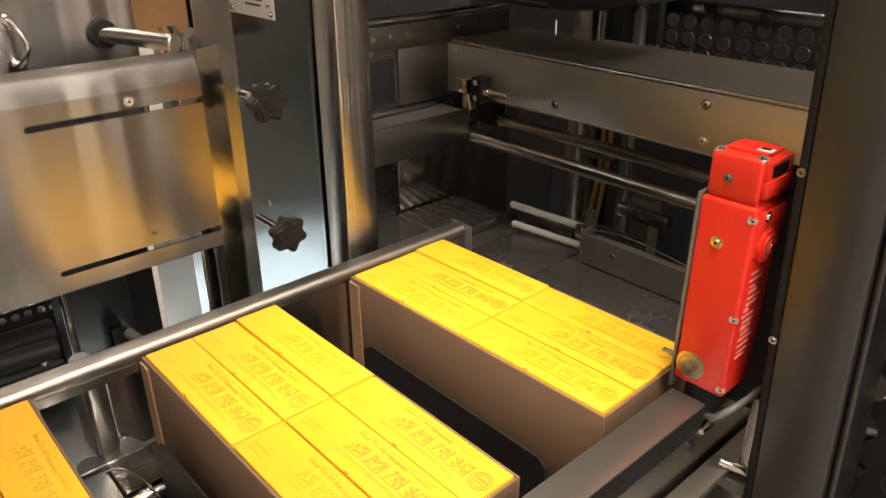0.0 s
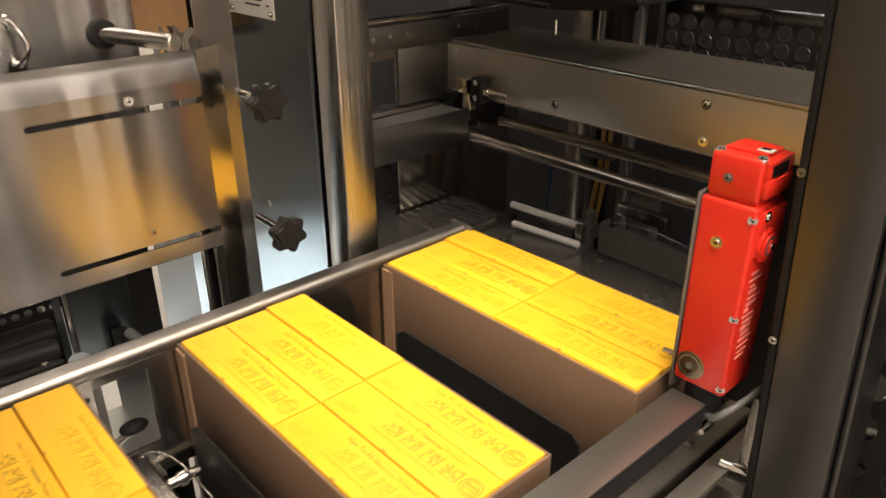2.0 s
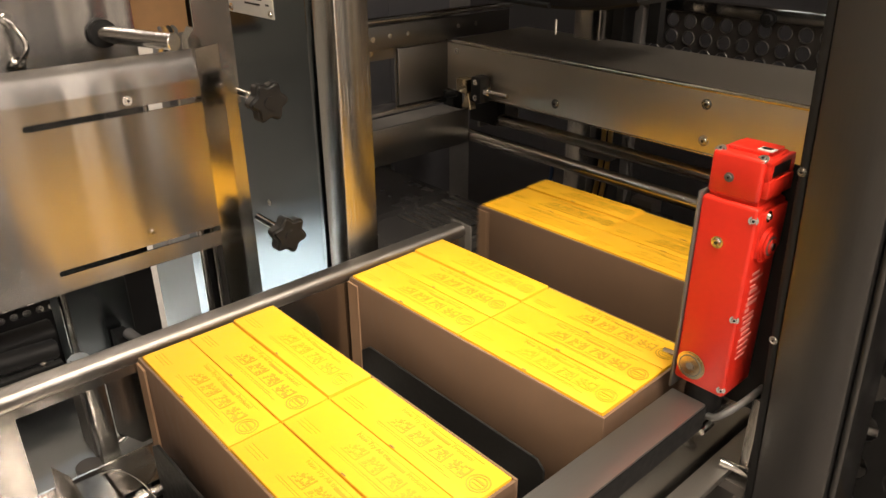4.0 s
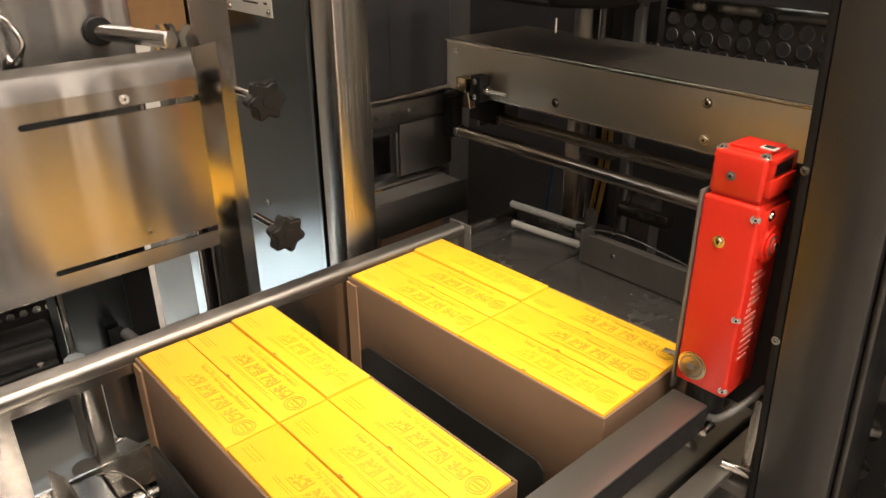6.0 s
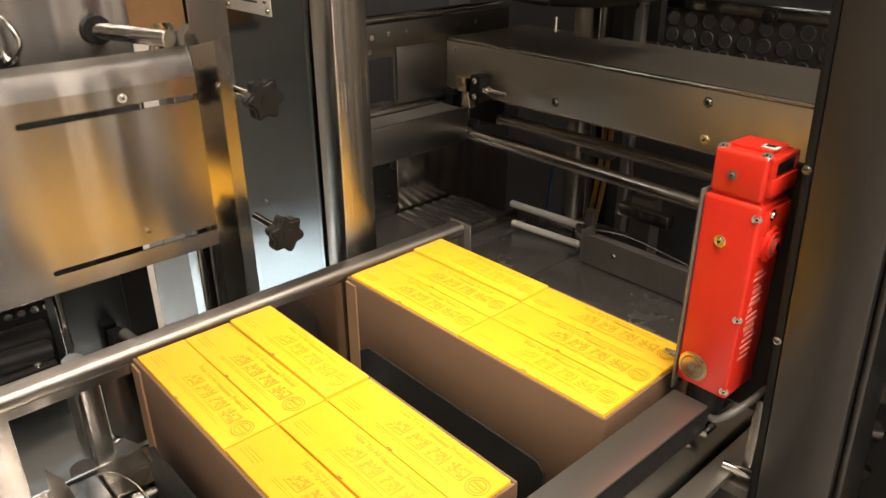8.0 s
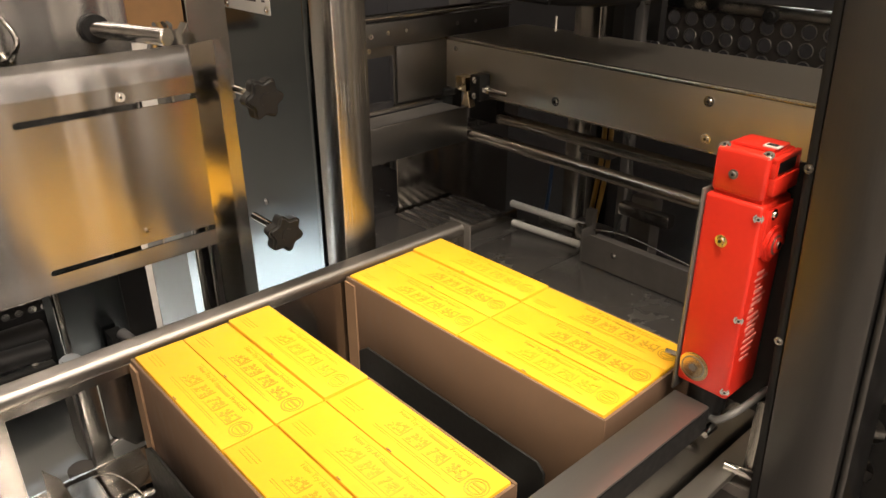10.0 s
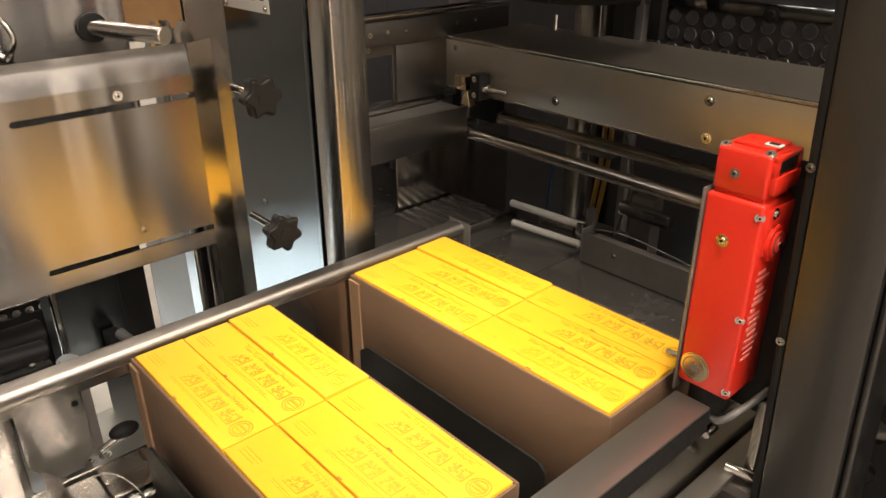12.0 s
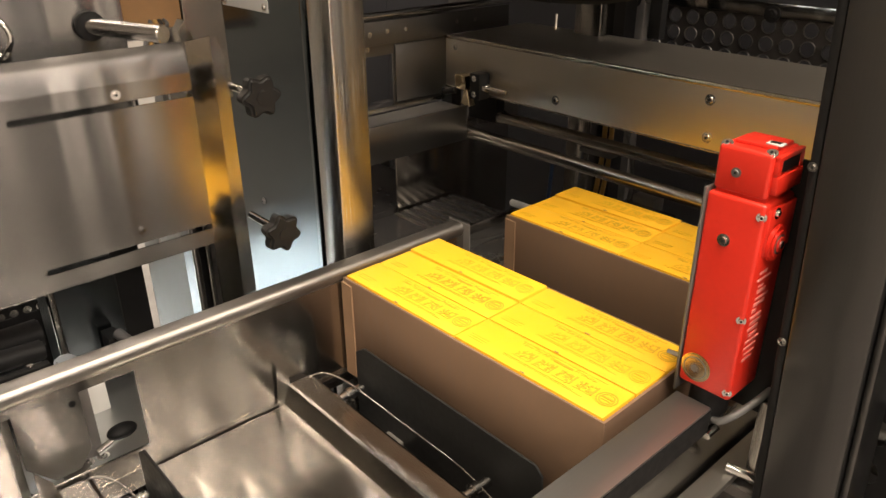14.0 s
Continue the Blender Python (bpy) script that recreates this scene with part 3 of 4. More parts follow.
# ---- machinery under the feed plate ----
def lower_machine():
    t = thing("drive_plate", "dark steel side plate with a bright cut edge", "machine plate")
    part("plate", boxed(-0.236, -0.172, 0.2, 0.205, 0, 1.15), BLUED, t)
    part("bright_edge", boxed(-0.243, -0.2365, 0.19, 0.206, 0, 1.15, bevel=0.001), CHROME, t)
    part("return_edge", boxed(-0.252, -0.244, 0.196, 0.2, 0, 1.15), BLUED, t)
    t = thing("drive_plate", "black inner machine plate standing behind the guide", "machine plate")
    part("plate", boxed(-0.1715, -0.141, 0.2, 0.205, 0, 1.15), BLACK, t)
    t = thing("guard_sheet", "polished guard sheet catching cool light", "guard")
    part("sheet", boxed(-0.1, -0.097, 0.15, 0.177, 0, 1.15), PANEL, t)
    part("rear_sheet", boxed(-0.099, -0.096, 0.178, 0.305, 0, 1.15), DARK, t, "duller rear sheet")
    part("edge", boxed(-0.102, -0.095, 0.144, 0.15, 0, 1.15, bevel=0.0015), STEEL, t, "folded front edge")
    t = thing("stay_rod", "thin upright steel rods behind the feed plate", "rod")
    part("rod", rodded((-0.088, 0.14, 0), (-0.088, 0.14, 1.06), 0.002, 12), STEEL, t)
    part("rod", rodded((-0.075, 0.14, 0), (-0.075, 0.14, 1.06), 0.003, 12), CHROME, t)
    part("black_strip", boxed(-0.094, -0.06, 0.16, 0.163, 0, 1.15), BLACK, t)
    t = thing("air_cylinder", "grey air cylinder lying among dark fittings", "cylinder")
    part("barrel", rodded((-0.175, 0.12, 0.935), (-0.19, 0.17, 0.95), 0.006, 20, 0.001), GREY, t)
    part("rod_end", rodded((-0.172, 0.11, 0.932), (-0.175, 0.12, 0.935), 0.0035, 16), CHROME, t)
    part("clevis", boxed(-0.2, -0.185, 0.17, 0.195, 0.0, 0.945), BLACK, t)
    t = thing("drive_unit", "black motor housing with cables behind the guide", "motor")
    part("housing", boxed(-0.44, -0.28, 0.23, 0.34, 0.0, 0.955, bevel=0.01), BLACK, t)
    part("cap", rodded((-0.266, 0.065, 0.984), (-0.266, 0.065, 1.003), 0.0095, 24, 0.002), COOL, t, "clear plastic cap")
    part("support", boxed(-0.274, -0.256, 0.055, 0.09, 0.89, 0.9838), DARK, t)
    part("lever", boxed(-0.42, -0.272, 0.1, 0.109, 0.978, 0.983, bevel=0.001), BLACK, t)
    part("lever_screw", rodded((-0.288, 0.1045, 0.983), (-0.288, 0.1045, 0.986), 0.003, 12, 0.0006), CHROME, t)
    part("body", rodded((-0.33, 0.135, 0.984), (-0.268, 0.135, 0.98), 0.0105, 20, 0.002), BLACK, t, "black valve body")
    part("body", rodded((-0.3, 0.105, 0.965), (-0.272, 0.105, 0.965), 0.008, 20, 0.002), BLACK, t, "black valve body")
    part("drum", rodded((-0.44, 0.185, 0.972), (-0.258, 0.185, 0.972), 0.0155, 28, 0.002), BLACK, t, "black rubber drum")
    part("tray", boxed(-0.5, -0.262, 0.13, 0.24, 0.925, 0.93, bevel=0.001), COOL, t, "pale steel tray")
    for k in range(5):
        tube("cable", [(-0.45, 0.2, 0.96 + k * 0.006), (-0.38, 0.19 + k * 0.008, 1.0 + k * 0.006), (-0.3, 0.21, 0.99 + k * 0.01), (-0.26, 0.24, 1.03)], 0.0028, (BLACK, GREY, BLACK, BLACK, GREY)[k], t)
    t = thing("feed_chain", "bright-linked roller chain behind the feed plate", "chain")
    bm = bmesh.new()
    for k in range(25):
        x = -0.55 + k * 0.0125
        rod(bm, (x, 0.1985, 0.995), (x, 0.22, 0.995), 0.0042, 12)
    part("roller_row", bm, CHROME, t)["kind"] = "stuff"
    bm = bmesh.new()
    for k in range(25):
        x = -0.55 + k * 0.0125
        box(bm, x - 0.003, x + 0.0155, 0.202 + 0.0015 * (k % 2), 0.2035 + 0.0015 * (k % 2), 0.989, 1.001)
    part("link_row", bm, BLACK, t)["kind"] = "stuff"
    part("chain_bed", boxed(-0.56, -0.25, 0.206, 0.225, 0.0, 0.987), BLACK, t)


lower_machine()


# ---- transfer section ----
def beam_cover():
    t = thing("beam_cover", "long folded stainless cover over the transfer beam", "cover")
    part("casing", boxed(0.42, 0.61, -0.62, 0.309, 1.1, 1.181, bevel=0.0045, seg=3), STEEL_BEAM, t)
    # two thin shiny rods added to draw the casing edges' highlights
    part("rolled_edge", rodded((0.4222, -0.62, 1.1788), (0.4222, 0.309, 1.1788), 0.0034, 16), ROD, t, "bright rod added for the upper edge highlight")
    part("lower_lip", rodded((0.4212, -0.62, 1.1012), (0.4212, 0.309, 1.1012), 0.0018, 12), ROD, t, "bright rod added for the lower edge reflection")
    for y, z in ((0.077, 1.119), (-0.154, 1.162), (-0.157, 1.117), (0.284, 1.165)):
        bolt(t, (0.42, y, z), (-1, 0, 0), 0.0045 if y < 0.2 else 0.003)
    part("end_stay", boxed(0.5, 0.6, 0.309, 0.315, 1.02, 1.17), DARK, t)
    part("end_stay", boxed(0.45, 0.55, -0.64, -0.62, 0.0, 1.17), DARK, t)
    return t


beam_cover()


def guide_rods():
    for x, z, y1 in ((0.42, 1.035, 0.28), (0.482, 1.051, 0.242)):
        t = thing("guide_rod", "polished steel guide rod under the beam cover", "rod", "rods under the beam")
        part("shaft", rodded((x, y1, z), (x, -0.62, z), 0.0095, 24), ROD, t)
        part("end_ring", rodded((x, y1, z), (x, y1 - 0.008, z), 0.0112, 24, 0.001), STEEL, t)
        part("support", boxed(x - 0.01, x + 0.01, y1 + 0.001, 0.305, z - 0.01, 1.1), BLACK, t)
    t = thing("rod_stop", "small chrome stop pin on the guide rod", "pin")
    part("pin", rodded((0.408, -0.185, 1.046), (0.408, -0.2, 1.046), 0.0035, 12), CHROME, t)


guide_rods()


def air_fitting():
    t = thing("air_fitting", "brass flow valve with a black body and chrome stem", "valve")
    part("brass_block", boxed(0.398, 0.419, 0.238, 0.262, 1.108, 1.13, bevel=0.0015), BRASS, t, "worn brass block")
    part("brass_foot", prism(bmesh.new(), [(0.234, 1.082), (0.256, 1.084), (0.25, 1.094), (0.247, 1.108), (0.24, 1.108)], "x", 0.403, 0.416, 0.001), BRASS, t, "worn brass bracket")
    part("black_body", boxed(0.396, 0.42, 0.206, 0.228, 1.098, 1.138, bevel=0.003), BLACK, t, "black plastic valve body")
    part("nut", rodded((0.406, 0.206, 1.117), (0.406, 0.198, 1.117), 0.007, 6), CHROME, t)
    part("stem", rodded((0.406, 0.2, 1.117), (0.406, 0.158, 1.117), 0.0038, 16, 0.0008), CHROME, t, "chrome stem")
    part("elbow", rodded((0.4, 0.262, 1.105), (0.4, 0.285, 1.098), 0.005, 14), BLACK, t)
    for z in (1.106, 1.13):
        bolt(t, (0.396, 0.217, z), (-1, 0, 0), 0.003)
    return t


air_fitting()


def transfer_gate():
    t = thing("transfer_gate", "stainless lift gate with a slot, top rod and platform", "gate")
    y = 0.31
    bm = bmesh.new()
    prism(bm, [(0.18, 1.09), (0.25, 1.09), (0.25, 1.165), (0.316, 1.165), (0.316, 1.09), (0.43, 1.09), (0.43, 1.22), (0.18, 1.22)], "y", y, y + 0.004)
    part("sheet", bm, STEEL_DULL, t)
    part("inner_sheet", boxed(0.318, 0.43, y - 0.0035, y - 0.0005, 1.092, 1.178, bevel=0.0006), STEEL_DULL, t)
    part("top_rod", rodded((0.17, y - 0.008, 1.224), (0.56, y - 0.008, 1.224), 0.0055, 20), CHROME, t, "polished top rod")
    part("upper_bar", boxed(0.18, 0.56, y - 0.0075, y - 0.0037, 1.182, 1.216, bevel=0.001), STEEL_DULL, t)
    part("lower_bar", boxed(0.18, 0.41, 0.245, 0.251, 1.026, 1.082, bevel=0.002), STEEL_DULL, t)
    part("lower_tie", boxed(0.19, 0.4, 0.251, y - 0.0125, 1.074, 1.081), DARK, t)
    part("shelf", boxed(0.18, 0.41, y - 0.012, y + 0.03, 1.083, 1.0895, bevel=0.001), STEEL, t)
    part("back_tie", boxed(0.18, 0.2, y + 0.004, y + 0.03, 0.885, 1.2), DARK, t)
    part("platform", boxed(0.2, 0.46, 0.19, 0.326, 0.887, 0.8975), TABLE, t)
    part("platform", boxed(0.2, 0.46, 0.346, 0.58, 0.887, 0.8975), TABLE, t)
    for k in range(7):
        part("rib", boxed(0.318 + k * 0.0205, 0.325 + k * 0.0205, 0.192, 0.324, 0.8977, 0.8995, bevel=0.0006), STEEL_SATIN, t)
    for z in (1.198, 1.176):
        bolt(t, (0.268, y - 0.0075 if z > 1.18 else y, z), (0, -1, 0), 0.0025)
    for x in (0.3, 0.335, 0.44, 0.48):
        bolt(t, (x, y - 0.0075, 1.2), (0, -1, 0), 0.002)
    return t


def lift_door():
    t = thing("lift_door", "glossy stainless lift door below the gate", "door")
    part("sheet", boxed(0.333, 0.6, 0.332, 0.335, 0.77, 1.03, bevel=0.0008), MIRROR, t)
    part("lip", boxed(0.333, 0.6, 0.326, 0.332, 1.02, 1.03, bevel=0.001), STEEL, t)
    bolt(t, (0.52, 0.332, 0.985), (0, -1, 0), 0.003)
    bolt(t, (0.36, 0.332, 0.985), (0, -1, 0), 0.003)
    return t


gate = transfer_gate()
door = lift_door()


def outlet_panel():
    t = thing("outlet_panel", "dark outlet panel with upright rods behind the gate", "panel")
    part("back", boxed(0.58, 0.75, 0.66, 0.67, 0.3, 1.6), PILLAR, t)
    part("lintel", boxed(0.15, 0.579, 0.66, 0.67, 0.93, 1.6), PILLAR, t)
    for x in (0.29, 0.31, 0.335, 0.36):
        part("upright", rodded((x, 0.64, 0.95), (x, 0.64, 1.6), 0.005, 12), STEEL, t)
    return t


def outfeed_table():
    t = thing("outfeed_table", "steel roller table that takes the pushed trays", "table")
    for k in range(28):
        part("roller", rodded((0.2, 0.38 + k * 0.05, 0.744), (0.56, 0.38 + k * 0.05, 0.744), 0.016, 16), STEEL, t)
    for x in (0.19, 0.56):
        part("side_bar", boxed(x, x + 0.01, 0.36, 1.8, 0.7, 0.758), STEEL, t)
        for y in (0.45, 1.76):
            part("leg", boxed(x - 0.01, x + 0.02, y - 0.015, y + 0.015, 0, 0.7), DARK, t)
    return t


outlet_panel()
outfeed_table()


def exit_table():
    t = thing("exit_table", "dark steel transfer table with joined plates", "table")
    for y0, y1 in ((-0.45, 0.0195), (0.0215, 0.1395), (0.1415, 0.186)):
        part("plate", boxed(0.262, 0.46, y0, y1, 0.893, 0.8985, bevel=0.0008), TABLE, t)
    part("side_strip", boxed(0.18, 0.46, 0.176, 0.183, 0.8987, 0.915, bevel=0.001), STEEL, t)
    part("under_frame", boxed(0.27, 0.455, -0.44, 0.18, 0.0, 0.893), DARK, t)
    return t


exit_table()


def lift_arms():
    t = thing("wear_strip_arm", "pair of pale plastic wear strips on a bracket", "strip")
    part("strip", rodded((0.451, 0.183, 0.925), (0.462, 0.04, 0.925), 0.0058, 16, 0.002), WHITE, t, "worn white plastic strip")
    part("strip", rodded((0.43, 0.159, 0.9035), (0.443, 0.032, 0.9035), 0.0058, 16, 0.002), WHITE, t, "worn white plastic strip")
    part("bracket", boxed(0.462, 0.474, 0.026, 0.04, 0.86, 0.955, bevel=0.002), DARK, t)
    part("link", boxed(0.452, 0.464, 0.036, 0.05, 0.9, 0.93, bevel=0.002), STEEL, t)
    bolt(t, (0.461, 0.085, 0.914), (-1, 0, 0), 0.004)
    part("strap", boxed(0.461, 0.468, 0.06, 0.13, 0.9, 0.925, bevel=0.001), STEEL, t)
    part("stand", boxed(0.476, 0.482, 0.04, 0.1, 0, 0.9), DARK, t)
    return t


lift_arms()


def back_stop():
    t = thing("back_stop", "dark steel back stop edge over the transfer table", "stop")
    part("plate", prism(bmesh.new(), [(0.0, 0.0005), (0.0, 0.037), (-0.012, 0.046), (-0.3, 0.046), (-0.3, 0.0005)], "x", 0.0, 0.003, 0.0004), DARK, t)
    part("top_lip", boxed(0.003, 0.014, -0.3, -0.018, 0.0425, 0.0455), DARK, t)
    part("end_plate", boxed(-0.001, 0.022, 0.0, 0.002, 0.001, 0.05), DARK, t)
    tube("wire", [(0.012, -0.01, 0.05), (0.016, -0.05, 0.058), (0.012, -0.12, 0.055), (0.006, -0.2, 0.047)], 0.001, CHROME, t)
    bolt(t, (0.0, -0.055, 0.028), (-1, 0, 0), 0.003)
    return t


stop = back_stop()


def push_carriage():
    """Origin on the front guide rod's axis."""
    t = thing("push_carriage", "steel carriage plate with white rollers and a paddle", "carriage")
    # the plate's gold colour stands in for trays mirrored in steel
    part("plate", prism(bmesh.new(), [(0.085, -0.056), (0.085, 0.053), (0.05, 0.053), (0.046, 0.066), (-0.03, 0.066), (-0.034, 0.053), (-0.085, 0.053), (-0.085, -0.045)], "x", -0.03, -0.024, 0.0008), STEEL_GOLD, t, "steel plate coloured gold for the reflected yellow trays")
    for y in (0.06, -0.06):
        part("bearing", rodded((0, y - 0.02, 0), (0, y + 0.02, 0), 0.018, 20, 0.002), DARK, t)
    for z in (0.035, -0.035):
        part("roller", rodded((-0.022, -0.086, z), (0.0, -0.086, z), 0.015, 20, 0.003), WHITE, t, "white plastic roller")
    for y, z in ((0.07, 0.03), (0.055, -0.03), (0.03, -0.045), (-0.02, 0.05)):
        bolt(t, (-0.03, y, z), (-1, 0, 0), 0.005)
    part("arm", boxed(-0.022, -0.01, 0.03, 0.06, -0.13, -0.05, bevel=0.001), BLACK, t)
    part("paddle", prism(bmesh.new(), [(0.02, -0.13), (0.078, -0.13), (0.084, -0.124), (0.084, -0.06), (0.076, -0.05), (0.02, -0.05)], "x", -0.028, -0.0225, 0.0006), BLACK, t, "dark steel paddle")
    part("paddle_rod", rodded((-0.016, 0.06, -0.1), (-0.016, 0.15, -0.092), 0.003, 12), STEEL_TUBE, t)
    part("paddle_rod", rodded((-0.016, 0.06, -0.12), (-0.016, 0.15, -0.112), 0.003, 12), STEEL_TUBE, t)
    return t


carriage = push_carriage()


def columns():
    t = thing("support_column", "grey steel column behind the guide rods", "column")
    part("tube", boxed(0.58, 0.63, 0.13, 0.18, 0, 1.3, bevel=0.003), STEEL, t)
    t = thing("air_hose", "amber air hoses hanging behind the guide rods", "hose")
    for k, y in enumerate((0.085, 0.098)):
        tube("hose", [(0.57, y, 1.12), (0.572, y - 0.004, 1.02), (0.568, y + 0.004, 0.93), (0.575, y + 0.02, 0.86)], 0.004, AMBER, t)
    tube("hose", [(0.55, 0.04, 1.05), (0.552, 0.02, 0.99), (0.548, 0.028, 0.93), (0.55, 0.05, 0.87)], 0.003, GREY, t)
    tube("hose", [(0.53, 0.165, 0.99), (0.535, 0.17, 0.94), (0.53, 0.175, 0.88)], 0.0035, BLUE, t)
    part("clamp", boxed(0.56, 0.582, 0.075, 0.135, 1.0, 1.008), DARK, t)
    part("clamp", boxed(0.545, 0.582, 0.02, 0.135, 0.87, 0.878), DARK, t)
    t = thing("bracket_block", "dark bracket blocks under the beam", "bracket")
    part("block", boxed(0.55, 0.58, -0.02, 0.02, 0.0, 0.96, bevel=0.004), DARK, t)
    part("arm", boxed(0.53, 0.55, -0.06, 0.03, 0.93, 0.95, bevel=0.003), STEEL, t)


columns()


def hole_sheet(bm, x, y0, z0, ny, nz, py, pz, r, thick=0.002):
    """A sheet in the plane of x with a grid of round holes cut through it."""
    n = 12
    for i in range(ny):
        for j in range(nz):
            cy, cz = y0 - (i + 0.5) * py, z0 + (j + 0.5) * pz
            outer, inner, back = [], [], []
            for k in range(n):
                a = (k + 0.5) * math.tau / n
                c, s = math.cos(a), math.sin(a)
                f = min(py / 2 / max(abs(c), 1e-6), pz / 2 / max(abs(s), 1e-6))
                outer.append(bm.verts.new((x, cy + c * f, cz + s * f)))
                inner.append(bm.verts.new((x, cy + c * r, cz + s * r)))
                back.append(bm.verts.new((x + thick, cy + c * r, cz + s * r)))
            for k in range(n):
                q = (k + 1) % n
                bm.faces.new((outer[k], inner[k], inner[q], outer[q]))
                bm.faces.new((inner[k], back[k], back[q], inner[q]))
            for sy, sz in ((1, 1), (-1, 1), (-1, -1), (1, -1)):
                corner = bm.verts.new((x, cy + sy * py / 2, cz + sz * pz / 2))
                near = sorted(outer, key=lambda v: (v.co - corner.co).length)[:2]
                bm.faces.new((corner, near[0], near[1]))
    bmesh.ops.remove_doubles(bm, verts=bm.verts, dist=0.0001)
    bmesh.ops.recalc_face_normals(bm, faces=bm.faces)
    return bm


def hole_rims(bm, x, y0, z0, ny, nz, py, pz, r):
    """Bright collars standing proud round the holes, to stand in for their edges' glint."""
    n = 14
    for i in range(ny):
        for j in range(nz):
            cy, cz = y0 - (i + 0.5) * py, z0 + (j + 0.5) * pz
            rings = [[bm.verts.new((x - d, cy + q * math.cos(k * math.tau / n), cz + q * math.sin(k * math.tau / n))) for k in range(n)] for q, d in ((r * 1.1, 0), (r * 1.04, 0.0012), (r * 0.96, 0.0012), (r * 0.94, -0.002))]
            for a, b in zip(rings, rings[1:]):
                for k in range(n):
                    bm.faces.new((a[k], a[(k + 1) % n], b[(k + 1) % n], b[k]))
    return bm


def perforated_guard():
    t = thing("perforated_guard", "dark perforated steel guard behind the beam", "guard")
    part("sheet", hole_sheet(bmesh.new(), 0.7, 0.12, 1.119, 24, 4, 0.0305, 0.0255, 0.0105), DARK_PERF, t)
    part("hole_rims", hole_rims(bmesh.new(), 0.6995, 0.12, 1.119, 24, 4, 0.0305, 0.0255, 0.0105), RIM, t, "pale steel rims for the glint of the hole edges")["kind"] = "stuff"
    part("lower_sheet", boxed(0.7, 0.703, -0.61, 0.12, 0.3, 1.1185), PILLAR, t, "plain black lower sheet")
    part("top_bar", boxed(0.69, 0.71, -0.61, 0.13, 1.2215, 1.242, bevel=0.004), STEEL_X, t)
    part("side_bar", boxed(0.69, 0.715, 0.125, 0.16, 0.0, 1.4, bevel=0.003), DARK, t)
    part("side_bar", boxed(0.69, 0.715, -0.64, -0.61, 0.0, 1.4, bevel=0.003), DARK, t)
    for y in (0.145, -0.085):
        bolt(t, (0.69, y, 1.226), (-1, 0, 0), 0.008, BLACK)
    t = thing("rear_wall", "dark rear cover of the machine", "machine cover")
    part("sheet", boxed(0.95, 0.96, -0.8, 0.8, 0.0, 2.0), PILLAR, t)
    part("roof", boxed(0.7, 0.95, -0.8, 0.8, 1.99, 2.0), BLACK, t)
    part("side", boxed(0.5, 0.95, 0.8, 0.81, 0, 2.0), DARK, t)


perforated_guard()


def overhead_head():
    t = thing("overhead_head", "black overhead machine head with rounded edges", "machine head")
    part("housing", prism(bmesh.new(), [(0.29, 1.256), (0.3, 1.32), (-0.05, 1.32), (-0.06, 1.268), (0.0, 1.256), (0.07, 1.251)], "x", 0.4, 0.56, 0.004), BLACK, t)
    part("lip", rodded((0.398, 0.28, 1.258), (0.398, 0.08, 1.255), 0.004, 12), BLACK, t)
    part("drop_pin", rodded((0.42, 0.085, 1.235), (0.42, 0.085, 1.215), 0.002, 10), CHROME, t)
    for y in (0.05,):
        part("hanger", boxed(0.62, 0.635, y, y + 0.02, 1.182, 1.9), BLACK, t)
    part("mount", boxed(0.45, 0.64, 0.0, 0.25, 1.32, 1.35), DARK, t)
    part("column", boxed(0.615, 0.645, 0.11, 0.14, 0.0, 1.35), BLACK, t)
    return t


overhead_head()


